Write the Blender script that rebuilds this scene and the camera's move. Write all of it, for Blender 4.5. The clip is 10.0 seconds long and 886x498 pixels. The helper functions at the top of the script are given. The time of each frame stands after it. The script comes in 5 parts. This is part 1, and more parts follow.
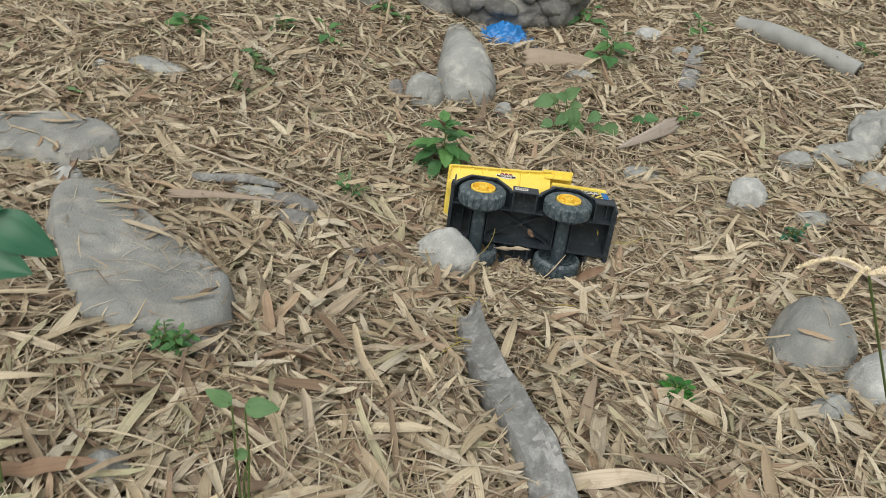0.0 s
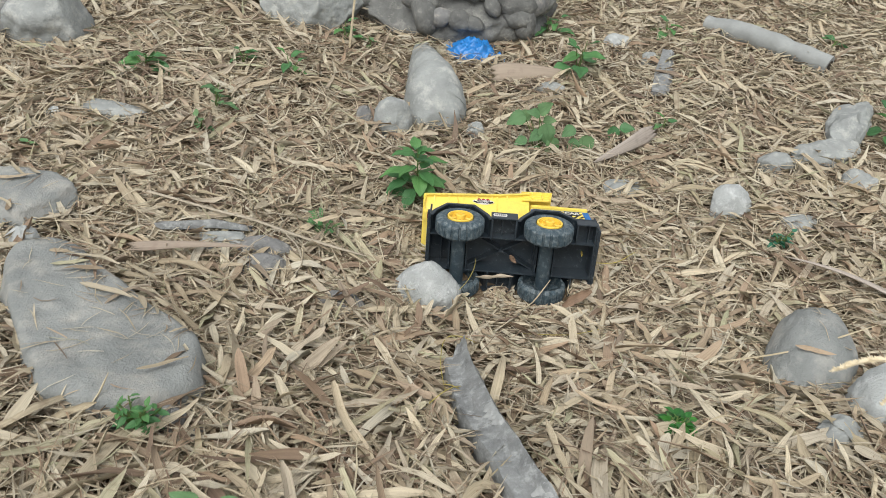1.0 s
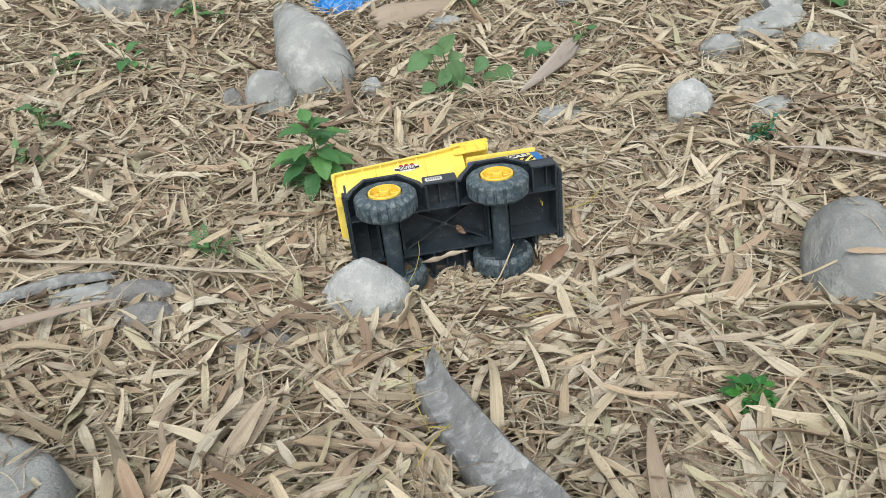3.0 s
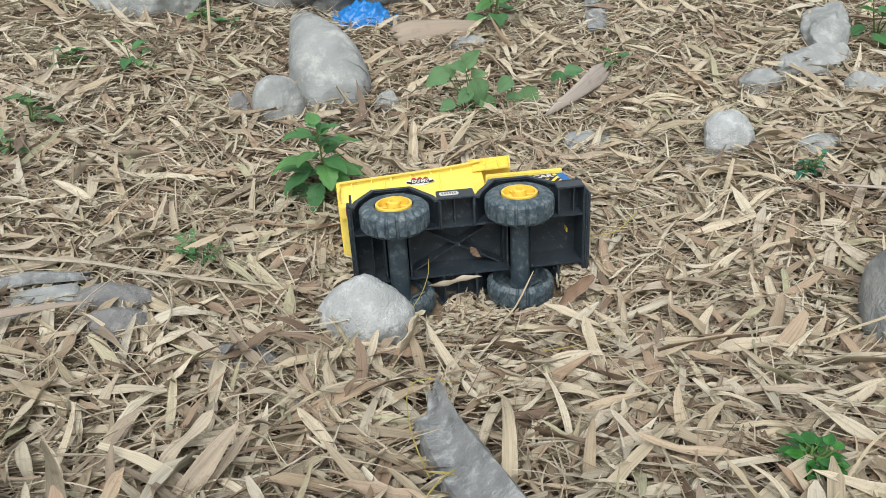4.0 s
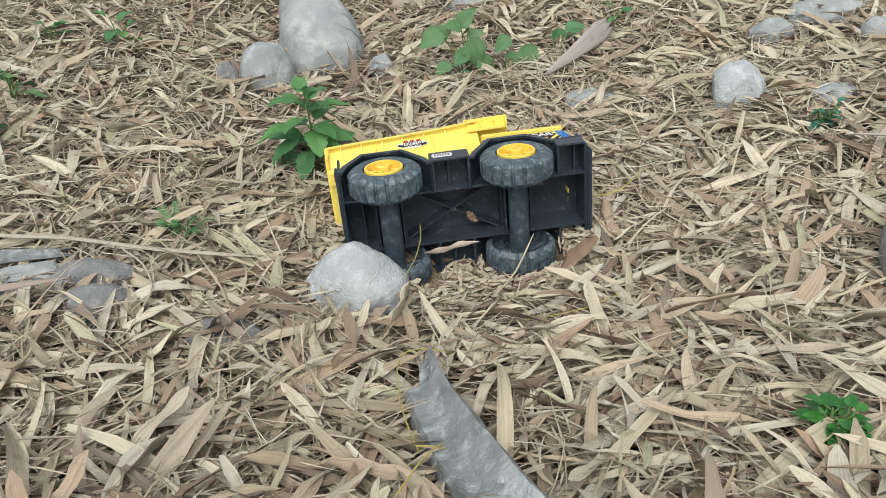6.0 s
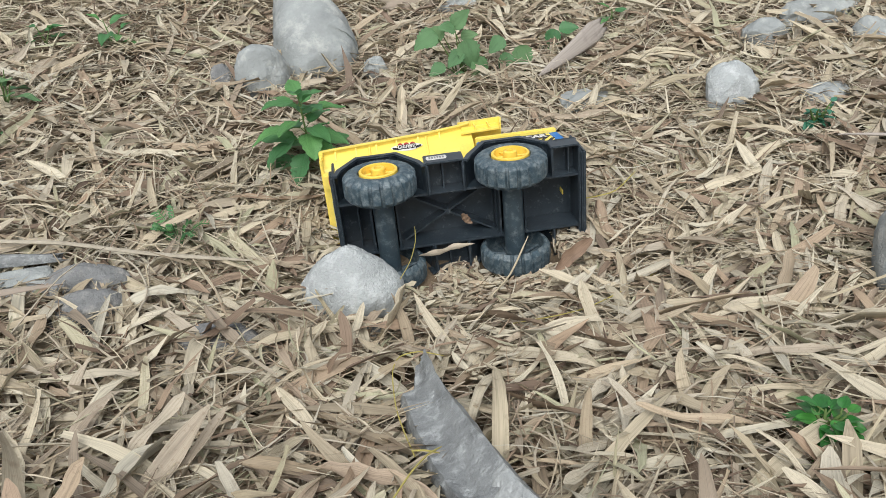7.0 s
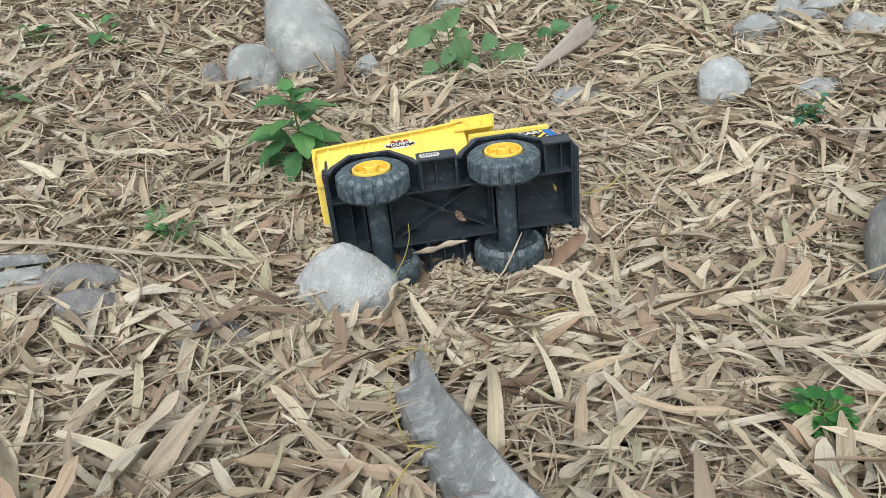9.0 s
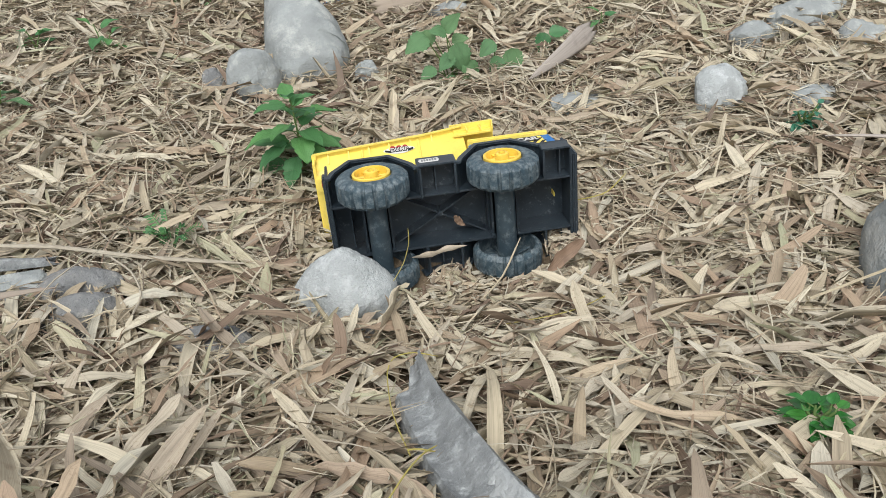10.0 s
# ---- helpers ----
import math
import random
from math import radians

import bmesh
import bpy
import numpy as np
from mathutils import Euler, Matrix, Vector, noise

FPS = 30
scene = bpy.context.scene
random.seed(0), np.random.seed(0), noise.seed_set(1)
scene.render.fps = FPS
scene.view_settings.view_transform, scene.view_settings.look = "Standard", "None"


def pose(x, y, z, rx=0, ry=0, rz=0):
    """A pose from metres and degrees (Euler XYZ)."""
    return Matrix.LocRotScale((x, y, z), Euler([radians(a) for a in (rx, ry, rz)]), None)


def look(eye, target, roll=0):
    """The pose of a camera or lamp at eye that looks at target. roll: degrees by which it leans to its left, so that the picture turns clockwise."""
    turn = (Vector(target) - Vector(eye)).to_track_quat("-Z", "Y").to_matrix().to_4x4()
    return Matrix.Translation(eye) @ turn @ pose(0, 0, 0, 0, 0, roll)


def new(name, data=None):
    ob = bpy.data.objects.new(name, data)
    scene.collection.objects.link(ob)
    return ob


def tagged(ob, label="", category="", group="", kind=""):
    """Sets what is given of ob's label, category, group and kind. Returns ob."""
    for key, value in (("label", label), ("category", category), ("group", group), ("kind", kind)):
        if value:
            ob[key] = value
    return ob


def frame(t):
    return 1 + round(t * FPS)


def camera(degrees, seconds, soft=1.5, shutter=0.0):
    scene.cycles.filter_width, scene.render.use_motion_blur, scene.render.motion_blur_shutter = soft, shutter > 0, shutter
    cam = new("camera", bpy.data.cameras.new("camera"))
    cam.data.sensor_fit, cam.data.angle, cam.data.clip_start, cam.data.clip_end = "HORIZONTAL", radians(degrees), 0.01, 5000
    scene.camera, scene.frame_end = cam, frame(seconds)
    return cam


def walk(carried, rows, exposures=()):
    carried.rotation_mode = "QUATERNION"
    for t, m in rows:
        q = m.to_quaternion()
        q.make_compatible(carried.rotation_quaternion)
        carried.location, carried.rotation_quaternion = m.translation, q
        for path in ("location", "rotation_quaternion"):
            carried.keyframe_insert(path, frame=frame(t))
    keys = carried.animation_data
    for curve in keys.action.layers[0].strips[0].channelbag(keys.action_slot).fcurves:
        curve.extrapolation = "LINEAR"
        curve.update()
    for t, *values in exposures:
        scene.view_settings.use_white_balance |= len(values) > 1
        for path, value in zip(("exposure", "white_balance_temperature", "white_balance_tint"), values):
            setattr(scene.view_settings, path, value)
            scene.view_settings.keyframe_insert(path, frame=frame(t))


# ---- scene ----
cam = camera(60.2, 10.0, soft=0.68, shutter=0.3)
PATH = [
    (0, (0.098, 0.04, 0.76), (0.161, 1.682, -0.381), 9.1),
    (0.5, (0.102, 0.078, 0.768), (0.199, 1.728, -0.358), 6.9),
    (1, (0.1, 0.108, 0.767), (0.208, 1.762, -0.352), 6.0),
    (1.5, (0.099, 0.189, 0.733), (0.241, 1.813, -0.427), 2.0),
    (2, (0.101, 0.266, 0.681), (0.343, 1.856, -0.508), -1.1),
    (2.2, (0.099, 0.289, 0.667), (0.355, 1.871, -0.529), -1.7),
    (3.3, (0.099, 0.384, 0.582), (0.428, 1.999, -0.552), -4.1),
    (3.5, (0.097, 0.401, 0.562), (0.431, 2.038, -0.538), -2.5),
    (4, (0.105, 0.432, 0.527), (0.42, 2.086, -0.552), -0.4),
    (4.5, (0.119, 0.44, 0.508), (0.405, 2.09, -0.586), -1.7),
    (5, (0.14, 0.455, 0.498), (0.411, 2.101, -0.605), -2.5),
    (5.5, (0.132, 0.458, 0.488), (0.401, 2.091, -0.635), -2.7),
    (7, (0.134, 0.459, 0.494), (0.416, 2.084, -0.638), -3.0),
    (7.5, (0.135, 0.459, 0.494), (0.426, 2.082, -0.637), -2.9),
    (8, (0.131, 0.457, 0.49), (0.427, 2.079, -0.643), -3.0),
    (8.5, (0.129, 0.457, 0.491), (0.426, 2.079, -0.642), -3.2),
    (9, (0.133, 0.457, 0.491), (0.432, 2.079, -0.641), -3.1),
    (9.5, (0.134, 0.457, 0.495), (0.437, 2.08, -0.633), -3.0),
    (10, (0.13, 0.454, 0.495), (0.438, 2.079, -0.629), -2.8),
]
walk(cam, [(t, look(eye, target, roll)) for t, eye, target, roll in PATH], exposures=[(0.0, -0.15, 7150, 10), (0.5, -0.07, 6850, 10), (1.2, 0.11, 6750, 10), (3.3, 0.18, 6650, 10), (5.5, 0.17, 6500, 10), (10.0, 0.16, 6500, 10)])

from mathutils.bvhtree import BVHTree

# ---- world and light: an overcast sky over a shaded grove ----
world = bpy.data.worlds.new("overcast")
scene.world = world
world.use_nodes = True
wn, wl = world.node_tree.nodes, world.node_tree.links
sky = wn.new("ShaderNodeTexSky")
sky.sky_type, sky.sun_disc = "NISHITA", False
sky.sun_elevation, sky.sun_rotation = radians(58), radians(200)
sky.air_density, sky.dust_density = 1.0, 4.0
grey = wn.new("ShaderNodeHueSaturation")
grey.inputs["Saturation"].default_value = 0.22
wl.new(sky.outputs[0], grey.inputs["Color"])
wl.new(grey.outputs[0], wn["Background"].inputs["Color"])
wn["Background"].inputs["Strength"].default_value = 0.145
sun = new("sun", bpy.data.lights.new("sun", "SUN"))
sun.data.energy, sun.data.angle, sun.data.color = 1.75, radians(55), (1.0, 0.985, 0.955)
sun.matrix_world = look((-0.7, -1.7, 3.0), (0, 0, 0))


# ---- materials ----
def mix_rgb(nt, a, b, fac, mode="MIX"):
    m = nt.nodes.new("ShaderNodeMix")
    m.data_type, m.blend_type = "RGBA", mode
    for sock, v in ((m.inputs[0], fac), (m.inputs[6], a), (m.inputs[7], b)):
        if isinstance(v, (int, float)):
            sock.default_value = v
        elif isinstance(v, tuple):
            sock.default_value = (*v, 1)
        else:
            nt.links.new(v, sock)
    return m.outputs[2]


def ramp(nt, fac, stops):
    r = nt.nodes.new("ShaderNodeValToRGB")
    el = r.color_ramp.elements
    while len(el) < len(stops):
        el.new(0.5)
    for e, (p, c) in zip(el, stops):
        e.position, e.color = p, (*c, 1) if isinstance(c, tuple) else (c, c, c, 1)
    nt.links.new(fac, r.inputs[0])
    return r.outputs[0]


def noise_tex(nt, vec, scale, detail=5, rough=0.6):
    n = nt.nodes.new("ShaderNodeTexNoise")
    n.inputs["Scale"].default_value, n.inputs["Detail"].default_value, n.inputs["Roughness"].default_value = scale, detail, rough
    nt.links.new(vec, n.inputs["Vector"])
    return n.outputs["Fac"]


def material(name, base, dark=None, rough=0.6, scale=30.0, fine=300.0, bump=0.2, depth=0.001, dust=None, dust_at=(0.5, 0.7), spec=0.4):
    """A surface of two colours mottled at two scales, with fine relief and, if asked, patches of dust."""
    m = bpy.data.materials.new(name)
    m.use_nodes = True
    nt = m.node_tree
    b = nt.nodes["Principled BSDF"]
    co = nt.nodes.new("ShaderNodeTexCoord").outputs["Object"]
    big, small = noise_tex(nt, co, scale), noise_tex(nt, co, fine, 3)
    dark = dark or tuple(c * 0.7 for c in base)
    col = mix_rgb(nt, dark, base, ramp(nt, big, [(0.3, 0.0), (0.7, 1.0)]))
    col = mix_rgb(nt, col, tuple(c * 0.78 for c in base), ramp(nt, small, [(0.45, 0.0), (0.75, 0.6)]))
    rg = None
    if dust:
        where = ramp(nt, noise_tex(nt, co, scale * 1.7, 8, 0.7), [(dust_at[0], 0.0), (dust_at[1], 1.0)])
        col = mix_rgb(nt, col, dust, where)
        rg = mix_rgb(nt, (rough,) * 3, (0.9,) * 3, where)
    nt.links.new(col, b.inputs["Base Color"])
    b.inputs["Roughness"].default_value = rough
    if rg:
        nt.links.new(rg, b.inputs["Roughness"])
    b.inputs["Specular IOR Level"].default_value = spec
    if bump:
        bp = nt.nodes.new("ShaderNodeBump")
        bp.inputs["Strength"].default_value, bp.inputs["Distance"].default_value = bump, depth
        nt.links.new(mix_rgb(nt, small, big, 0.4), bp.inputs["Height"])
        nt.links.new(bp.outputs[0], b.inputs["Normal"])
    return m


def leaf_material(name, stops, stain, vein=0.5, rough=0.6, spec=0.3, thin=0.0, stain_at=(0.55, 0.72), wave_scale=11.0):
    """Leaves: a colour for every leaf, long veins, and stains."""
    m = bpy.data.materials.new(name)
    m.use_nodes = True
    nt = m.node_tree
    b = nt.nodes["Principled BSDF"]
    tc = nt.nodes.new("ShaderNodeTexCoord")
    isl = nt.nodes.new("ShaderNodeNewGeometry").outputs["Random Per Island"]
    own = nt.nodes.new("ShaderNodeObjectInfo").outputs["Random"]
    add = nt.nodes.new("ShaderNodeMath")
    add.operation = "ADD"
    nt.links.new(isl, add.inputs[0]), nt.links.new(own, add.inputs[1])
    fr = nt.nodes.new("ShaderNodeMath")
    fr.operation = "FRACT"
    nt.links.new(add.outputs[0], fr.inputs[0])
    col = ramp(nt, fr.outputs[0], stops)
    st = noise_tex(nt, tc.outputs["Object"], 45, 6, 0.65)
    col = mix_rgb(nt, col, stain, ramp(nt, st, [(stain_at[0], 0.0), (stain_at[1], 0.75)]))
    sep = nt.nodes.new("ShaderNodeSeparateXYZ")
    nt.links.new(tc.outputs["UV"], sep.inputs[0])
    w = nt.nodes.new("ShaderNodeTexWave")
    w.wave_type, w.bands_direction = "BANDS", "X"
    w.inputs["Scale"].default_value, w.inputs["Distortion"].default_value = wave_scale / 6.283, 1.2
    w.inputs["Detail"].default_value, w.inputs["Detail Scale"].default_value = 2, 3
    nt.links.new(tc.outputs["UV"], w.inputs["Vector"])
    line = ramp(nt, w.outputs["Fac"], [(0.0, 1.0 - 0.16 * vein), (0.6, 1.0)])
    col = mix_rgb(nt, col, line, 1.0, "MULTIPLY")
    # streaks that run along the blade, different on every leaf
    scl = nt.nodes.new("ShaderNodeVectorMath")
    scl.operation = "MULTIPLY_ADD"
    nt.links.new(tc.outputs["UV"], scl.inputs[0])
    scl.inputs[1].default_value = (7.0, 1.6, 1.0)
    spread = nt.nodes.new("ShaderNodeMath")
    spread.operation = "MULTIPLY"
    nt.links.new(fr.outputs[0], spread.inputs[0])
    spread.inputs[1].default_value = 900.0
    nt.links.new(spread.outputs[0], scl.inputs[2])
    streak = ramp(nt, noise_tex(nt, scl.outputs[0], 1.0, 4, 0.7), [(0.3, 1.0 - 0.7 * vein), (0.52, 1.0), (0.75, 1.0 + 0.2 * vein)])
    col = mix_rgb(nt, col, streak, 1.0, "MULTIPLY")
    nt.links.new(col, b.inputs["Base Color"])
    b.inputs["Roughness"].default_value, b.inputs["Specular IOR Level"].default_value = rough, spec
    bp = nt.nodes.new("ShaderNodeBump")
    bp.inputs["Strength"].default_value, bp.inputs["Distance"].default_value = 0.35 * vein, 0.0008
    nt.links.new(w.outputs["Fac"], bp.inputs["Height"])
    nt.links.new(bp.outputs[0], b.inputs["Normal"])
    if thin:
        tr = nt.nodes.new("ShaderNodeBsdfTranslucent")
        nt.links.new(col, tr.inputs["Color"])
        sh = nt.nodes.new("ShaderNodeMixShader")
        sh.inputs[0].default_value = thin
        nt.links.new(b.outputs[0], sh.inputs[1]), nt.links.new(tr.outputs[0], sh.inputs[2])
        nt.links.new(sh.outputs[0], nt.nodes["Material Output"].inputs["Surface"])
    return m


DRY = [(0.0, (0.492, 0.440, 0.325)), (0.09, (0.374, 0.319, 0.230)), (0.18, (0.650, 0.607, 0.480)), (0.27, (0.443, 0.380, 0.270)), (0.34, (0.246, 0.182, 0.130)),
       (0.42, (0.571, 0.506, 0.370)), (0.50, (0.384, 0.283, 0.200)), (0.58, (0.561, 0.536, 0.440)), (0.66, (0.483, 0.425, 0.330)), (0.73, (0.167, 0.121, 0.090)), (0.79, (0.345, 0.258, 0.185)), (0.84, (0.424, 0.430, 0.290)), (0.89, (0.611, 0.546, 0.410)), (1.0, (0.532, 0.486, 0.380))]
M_DRY = leaf_material("dry_bamboo_leaf", DRY, (0.26, 0.20, 0.14), vein=0.5, thin=0.12, wave_scale=26.0)
M_SOIL = material("soil", (0.25, 0.19, 0.125), (0.12, 0.09, 0.06), rough=0.95, scale=25, fine=160, bump=0.8, depth=0.006)
def matted_far(m, middle, near, far, light, dark):
    """Beyond the loose leaves the soil carries a trodden mat of straw."""
    nt = m.node_tree
    b = nt.nodes["Principled BSDF"]
    soil = b.inputs["Base Color"].links[0].from_socket
    co = nt.nodes.new("ShaderNodeTexCoord").outputs["Object"]
    dist = nt.nodes.new("ShaderNodeVectorMath")
    dist.operation = "DISTANCE"
    nt.links.new(co, dist.inputs[0])
    dist.inputs[1].default_value = middle
    rag = nt.nodes.new("ShaderNodeMath")
    rag.operation = "MULTIPLY_ADD"
    nt.links.new(noise_tex(nt, co, 1.3, 6), rag.inputs[0])
    rag.inputs[1].default_value = 2.4
    nt.links.new(dist.outputs["Value"], rag.inputs[2])
    span = nt.nodes.new("ShaderNodeMapRange")
    span.inputs["From Min"].default_value, span.inputs["From Max"].default_value = near, far
    nt.links.new(rag.outputs[0], span.inputs["Value"])
    straw = ramp(nt, noise_tex(nt, co, 42, 6, 0.75), [(0.36, dark), (0.62, light)])
    nt.links.new(mix_rgb(nt, soil, straw, span.outputs[0]), b.inputs["Base Color"])


matted_far(M_SOIL, (0.4, 1.5, 0.0), 2.6, 3.6, (0.345, 0.30, 0.225), (0.135, 0.112, 0.08))
M_STONE = material("grey_stone", (0.35, 0.38, 0.378), (0.225, 0.245, 0.245), rough=0.9, scale=16, fine=190, bump=0.75, depth=0.0045, dust=(0.45, 0.47, 0.455), dust_at=(0.5, 0.70))
M_PALE = material("pale_stone", (0.46, 0.50, 0.505), (0.34, 0.365, 0.37), rough=0.92, scale=26, fine=330, bump=1.0, depth=0.004, dust=(0.55, 0.585, 0.59), dust_at=(0.5, 0.66))
M_BLUISH = material("bluish_stone", (0.25, 0.26, 0.262), (0.15, 0.157, 0.16), rough=0.88, scale=34, fine=300, bump=1.0, depth=0.004, dust=(0.33, 0.325, 0.30), dust_at=(0.50, 0.66))
M_BOULDER = material("dusty_boulder", (0.295, 0.32, 0.318), (0.20, 0.22, 0.22), rough=0.92, scale=11, fine=300, bump=0.9, depth=0.0045, dust=(0.37, 0.375, 0.355), dust_at=(0.48, 0.66))
M_CONGLOM = material("dark_conglomerate", (0.20, 0.21, 0.205), (0.095, 0.10, 0.098), rough=0.95, scale=16, fine=120, bump=0.9, depth=0.006, dust=(0.32, 0.325, 0.305), dust_at=(0.52, 0.72))
M_LOG = material("dry_grey_log", (0.345, 0.37, 0.37), (0.25, 0.27, 0.27), rough=0.85, scale=18, fine=160, bump=0.5, depth=0.003)
# near-black brown painted for the shade inside the log's hollow and the stone's chip
M_HOLLOW_SHADE = material("hollow_shade_dark", (0.05, 0.042, 0.035), rough=0.95)
M_WOOD = material("weathered_grey_wood", (0.27, 0.29, 0.295), (0.14, 0.15, 0.155), rough=0.45, scale=44, fine=320, bump=0.9, depth=0.003, dust=(0.36, 0.385, 0.39), dust_at=(0.50, 0.64), spec=0.5)
M_BARE = material("bare_pale_wood", (0.42, 0.445, 0.45), (0.27, 0.29, 0.295), rough=0.45, scale=70, fine=220, bump=1.0, depth=0.004, spec=0.5)
M_BROWNLEAF = leaf_material("brown_fallen_leaf", [(0.0, (0.24, 0.165, 0.115)), (1.0, (0.30, 0.205, 0.14))], (0.16, 0.11, 0.08), vein=0.4, thin=0.1, wave_scale=26.0)
M_PALELEAF = leaf_material("pale_fallen_leaf", [(0.0, (0.56, 0.50, 0.40)), (1.0, (0.60, 0.53, 0.42))], (0.36, 0.29, 0.21), vein=0.4, thin=0.1, wave_scale=26.0)
M_GREYSHEATH = leaf_material("grey_dry_sheath", [(0.0, (0.36, 0.325, 0.29)), (1.0, (0.42, 0.38, 0.34))], (0.27, 0.24, 0.215), vein=0.3, rough=0.7, wave_scale=14)
M_SHEATH = leaf_material("dry_sheath", [(0.0, (0.31, 0.265, 0.215)), (0.5, (0.35, 0.295, 0.235)), (1.0, (0.28, 0.24, 0.205))], (0.27, 0.215, 0.18), vein=0.22, rough=0.7, wave_scale=12)
GREEN = [(0.0, (0.108, 0.285, 0.104)), (0.35, (0.076, 0.214, 0.092)), (0.7, (0.146, 0.352, 0.116)), (1.0, (0.094, 0.252, 0.106))]
M_GREEN = leaf_material("weed_leaf", GREEN, (0.035, 0.10, 0.03), vein=0.35, rough=0.5, spec=0.4, thin=0.35, wave_scale=4)
DUSTY = [(0.0, (0.130, 0.260, 0.117)), (0.5, (0.098, 0.215, 0.098)), (1.0, (0.176, 0.312, 0.143))]
M_DUSTY = leaf_material("dull_weed_leaf", DUSTY, (0.13, 0.15, 0.11), vein=0.3, rough=0.65, thin=0.2, wave_scale=4)
GLOSSY = [(0.0, (0.041, 0.203, 0.041)), (0.5, (0.030, 0.155, 0.034)), (1.0, (0.068, 0.270, 0.047))]
M_GLOSSY = leaf_material("glossy_weed_leaf", GLOSSY, (0.02, 0.09, 0.02), vein=0.4, rough=0.28, spec=0.55, thin=0.2, wave_scale=4)
BLUEGREEN = [(0.0, (0.045, 0.185, 0.115)), (0.5, (0.035, 0.150, 0.085)), (1.0, (0.065, 0.230, 0.150))]
M_BLUEGREEN = leaf_material("bluish_leaf", BLUEGREEN, (0.03, 0.13, 0.08), vein=0.25, rough=0.4, spec=0.45, thin=0.25, wave_scale=4)
M_STEM = material("green_stem", (0.12, 0.20, 0.06), rough=0.6, bump=0)
M_STRAW = material("straw", (0.52, 0.46, 0.33), (0.41, 0.35, 0.24), rough=0.7, bump=0.1)
M_DEAD = material("dead_stem", (0.46, 0.42, 0.34), (0.33, 0.295, 0.23), rough=0.8, scale=60, bump=0.3)
M_YSTRAW = material("yellow_fibre", (0.42, 0.37, 0.10), (0.32, 0.27, 0.09), rough=0.6, bump=0)
M_SEED = material("seed_head", (0.78, 0.71, 0.54), (0.66, 0.58, 0.41), rough=0.85, bump=0.3)
M_BAG = material("blue_plastic", (0.02, 0.23, 0.62), (0.012, 0.15, 0.45), rough=0.35, scale=25, fine=90, bump=0.5, depth=0.003, spec=0.5)
M_YELLOW = material("yellow_plastic", (0.90, 0.73, 0.16), (0.87, 0.68, 0.12), rough=0.4, scale=12, fine=200, bump=0.05, dust=(0.62, 0.46, 0.12), dust_at=(0.62, 0.85), spec=0.45)
M_BLACK = material("black_plastic", (0.030, 0.044, 0.057), (0.018, 0.027, 0.036), rough=0.33, scale=80, fine=300, bump=0.25, dust=(0.20, 0.235, 0.25), dust_at=(0.56, 0.84), spec=0.65)
M_AXLE = material("scuffed_black_axle", (0.048, 0.075, 0.094), (0.030, 0.047, 0.060), rough=0.30, scale=60, fine=240, bump=0.25, dust=(0.22, 0.26, 0.275), dust_at=(0.52, 0.80), spec=0.65)
M_TYRE = material("dusty_black_tyre", (0.048, 0.083, 0.106), (0.034, 0.058, 0.075), rough=0.46, scale=85, fine=420, bump=0.35, dust=(0.29, 0.335, 0.345), dust_at=(0.45, 0.84), spec=0.5)
M_HUB = material("stained_yellow_hub", (0.88, 0.66, 0.11), (0.78, 0.50, 0.06), rough=0.42, scale=55, fine=300, bump=0.1, dust=(0.50, 0.33, 0.09), dust_at=(0.56, 0.74), spec=0.45)
M_BLUE = material("blue_plastic_panel", (0.02, 0.20, 0.58), rough=0.4, bump=0)
M_BROWN = material("brown_window", (0.16, 0.085, 0.05), rough=0.25, bump=0, spec=0.5)
M_WHITE = material("white_print", (0.75, 0.75, 0.73), rough=0.4, bump=0)
M_RED = material("red_print", (0.42, 0.045, 0.05), rough=0.4, bump=0)
M_INK = material("black_print", (0.015, 0.015, 0.017), rough=0.4, bump=0)
M_GREYSTICK = material("grey_sticker", (0.30, 0.31, 0.31), (0.20, 0.21, 0.21), rough=0.5, scale=60, bump=0)


# ---- building helpers ----
def mesh_object(name, verts, faces, mat):
    me = bpy.data.meshes.new(name)
    me.from_pydata(verts, [], faces)
    me.materials.append(mat)
    me.shade_smooth()
    return new(name, me)


def part(name, bm, mat, parent, label="", smooth=None):
    """Links a bmesh as one mesh object under a thing or a part."""
    me = bpy.data.meshes.new(name)
    bmesh.ops.recalc_face_normals(bm, faces=bm.faces[:])
    bm.to_mesh(me)
    bm.free()
    me.materials.append(mat)
    if smooth is not None:
        me.shade_smooth()
        me.set_sharp_from_angle(angle=radians(smooth))
    ob = new(name, me)
    ob.parent = parent
    return tagged(ob, label)


def box(x0, x1, y0, y1, z0, z1, bevel=0.0, bm=None):
    bm = bm or bmesh.new()
    m = Matrix.Translation(((x0 + x1) / 2, (y0 + y1) / 2, (z0 + z1) / 2)) @ Matrix.Diagonal((abs(x1 - x0), abs(y1 - y0), abs(z1 - z0), 1))
    made = bmesh.ops.create_cube(bm, size=1, matrix=m)["verts"]
    if bevel:
        edges = list({e for v in made for e in v.link_edges})
        bmesh.ops.bevel(bm, geom=edges, offset=bevel, segments=2, affect="EDGES", clamp_overlap=True)
    return bm


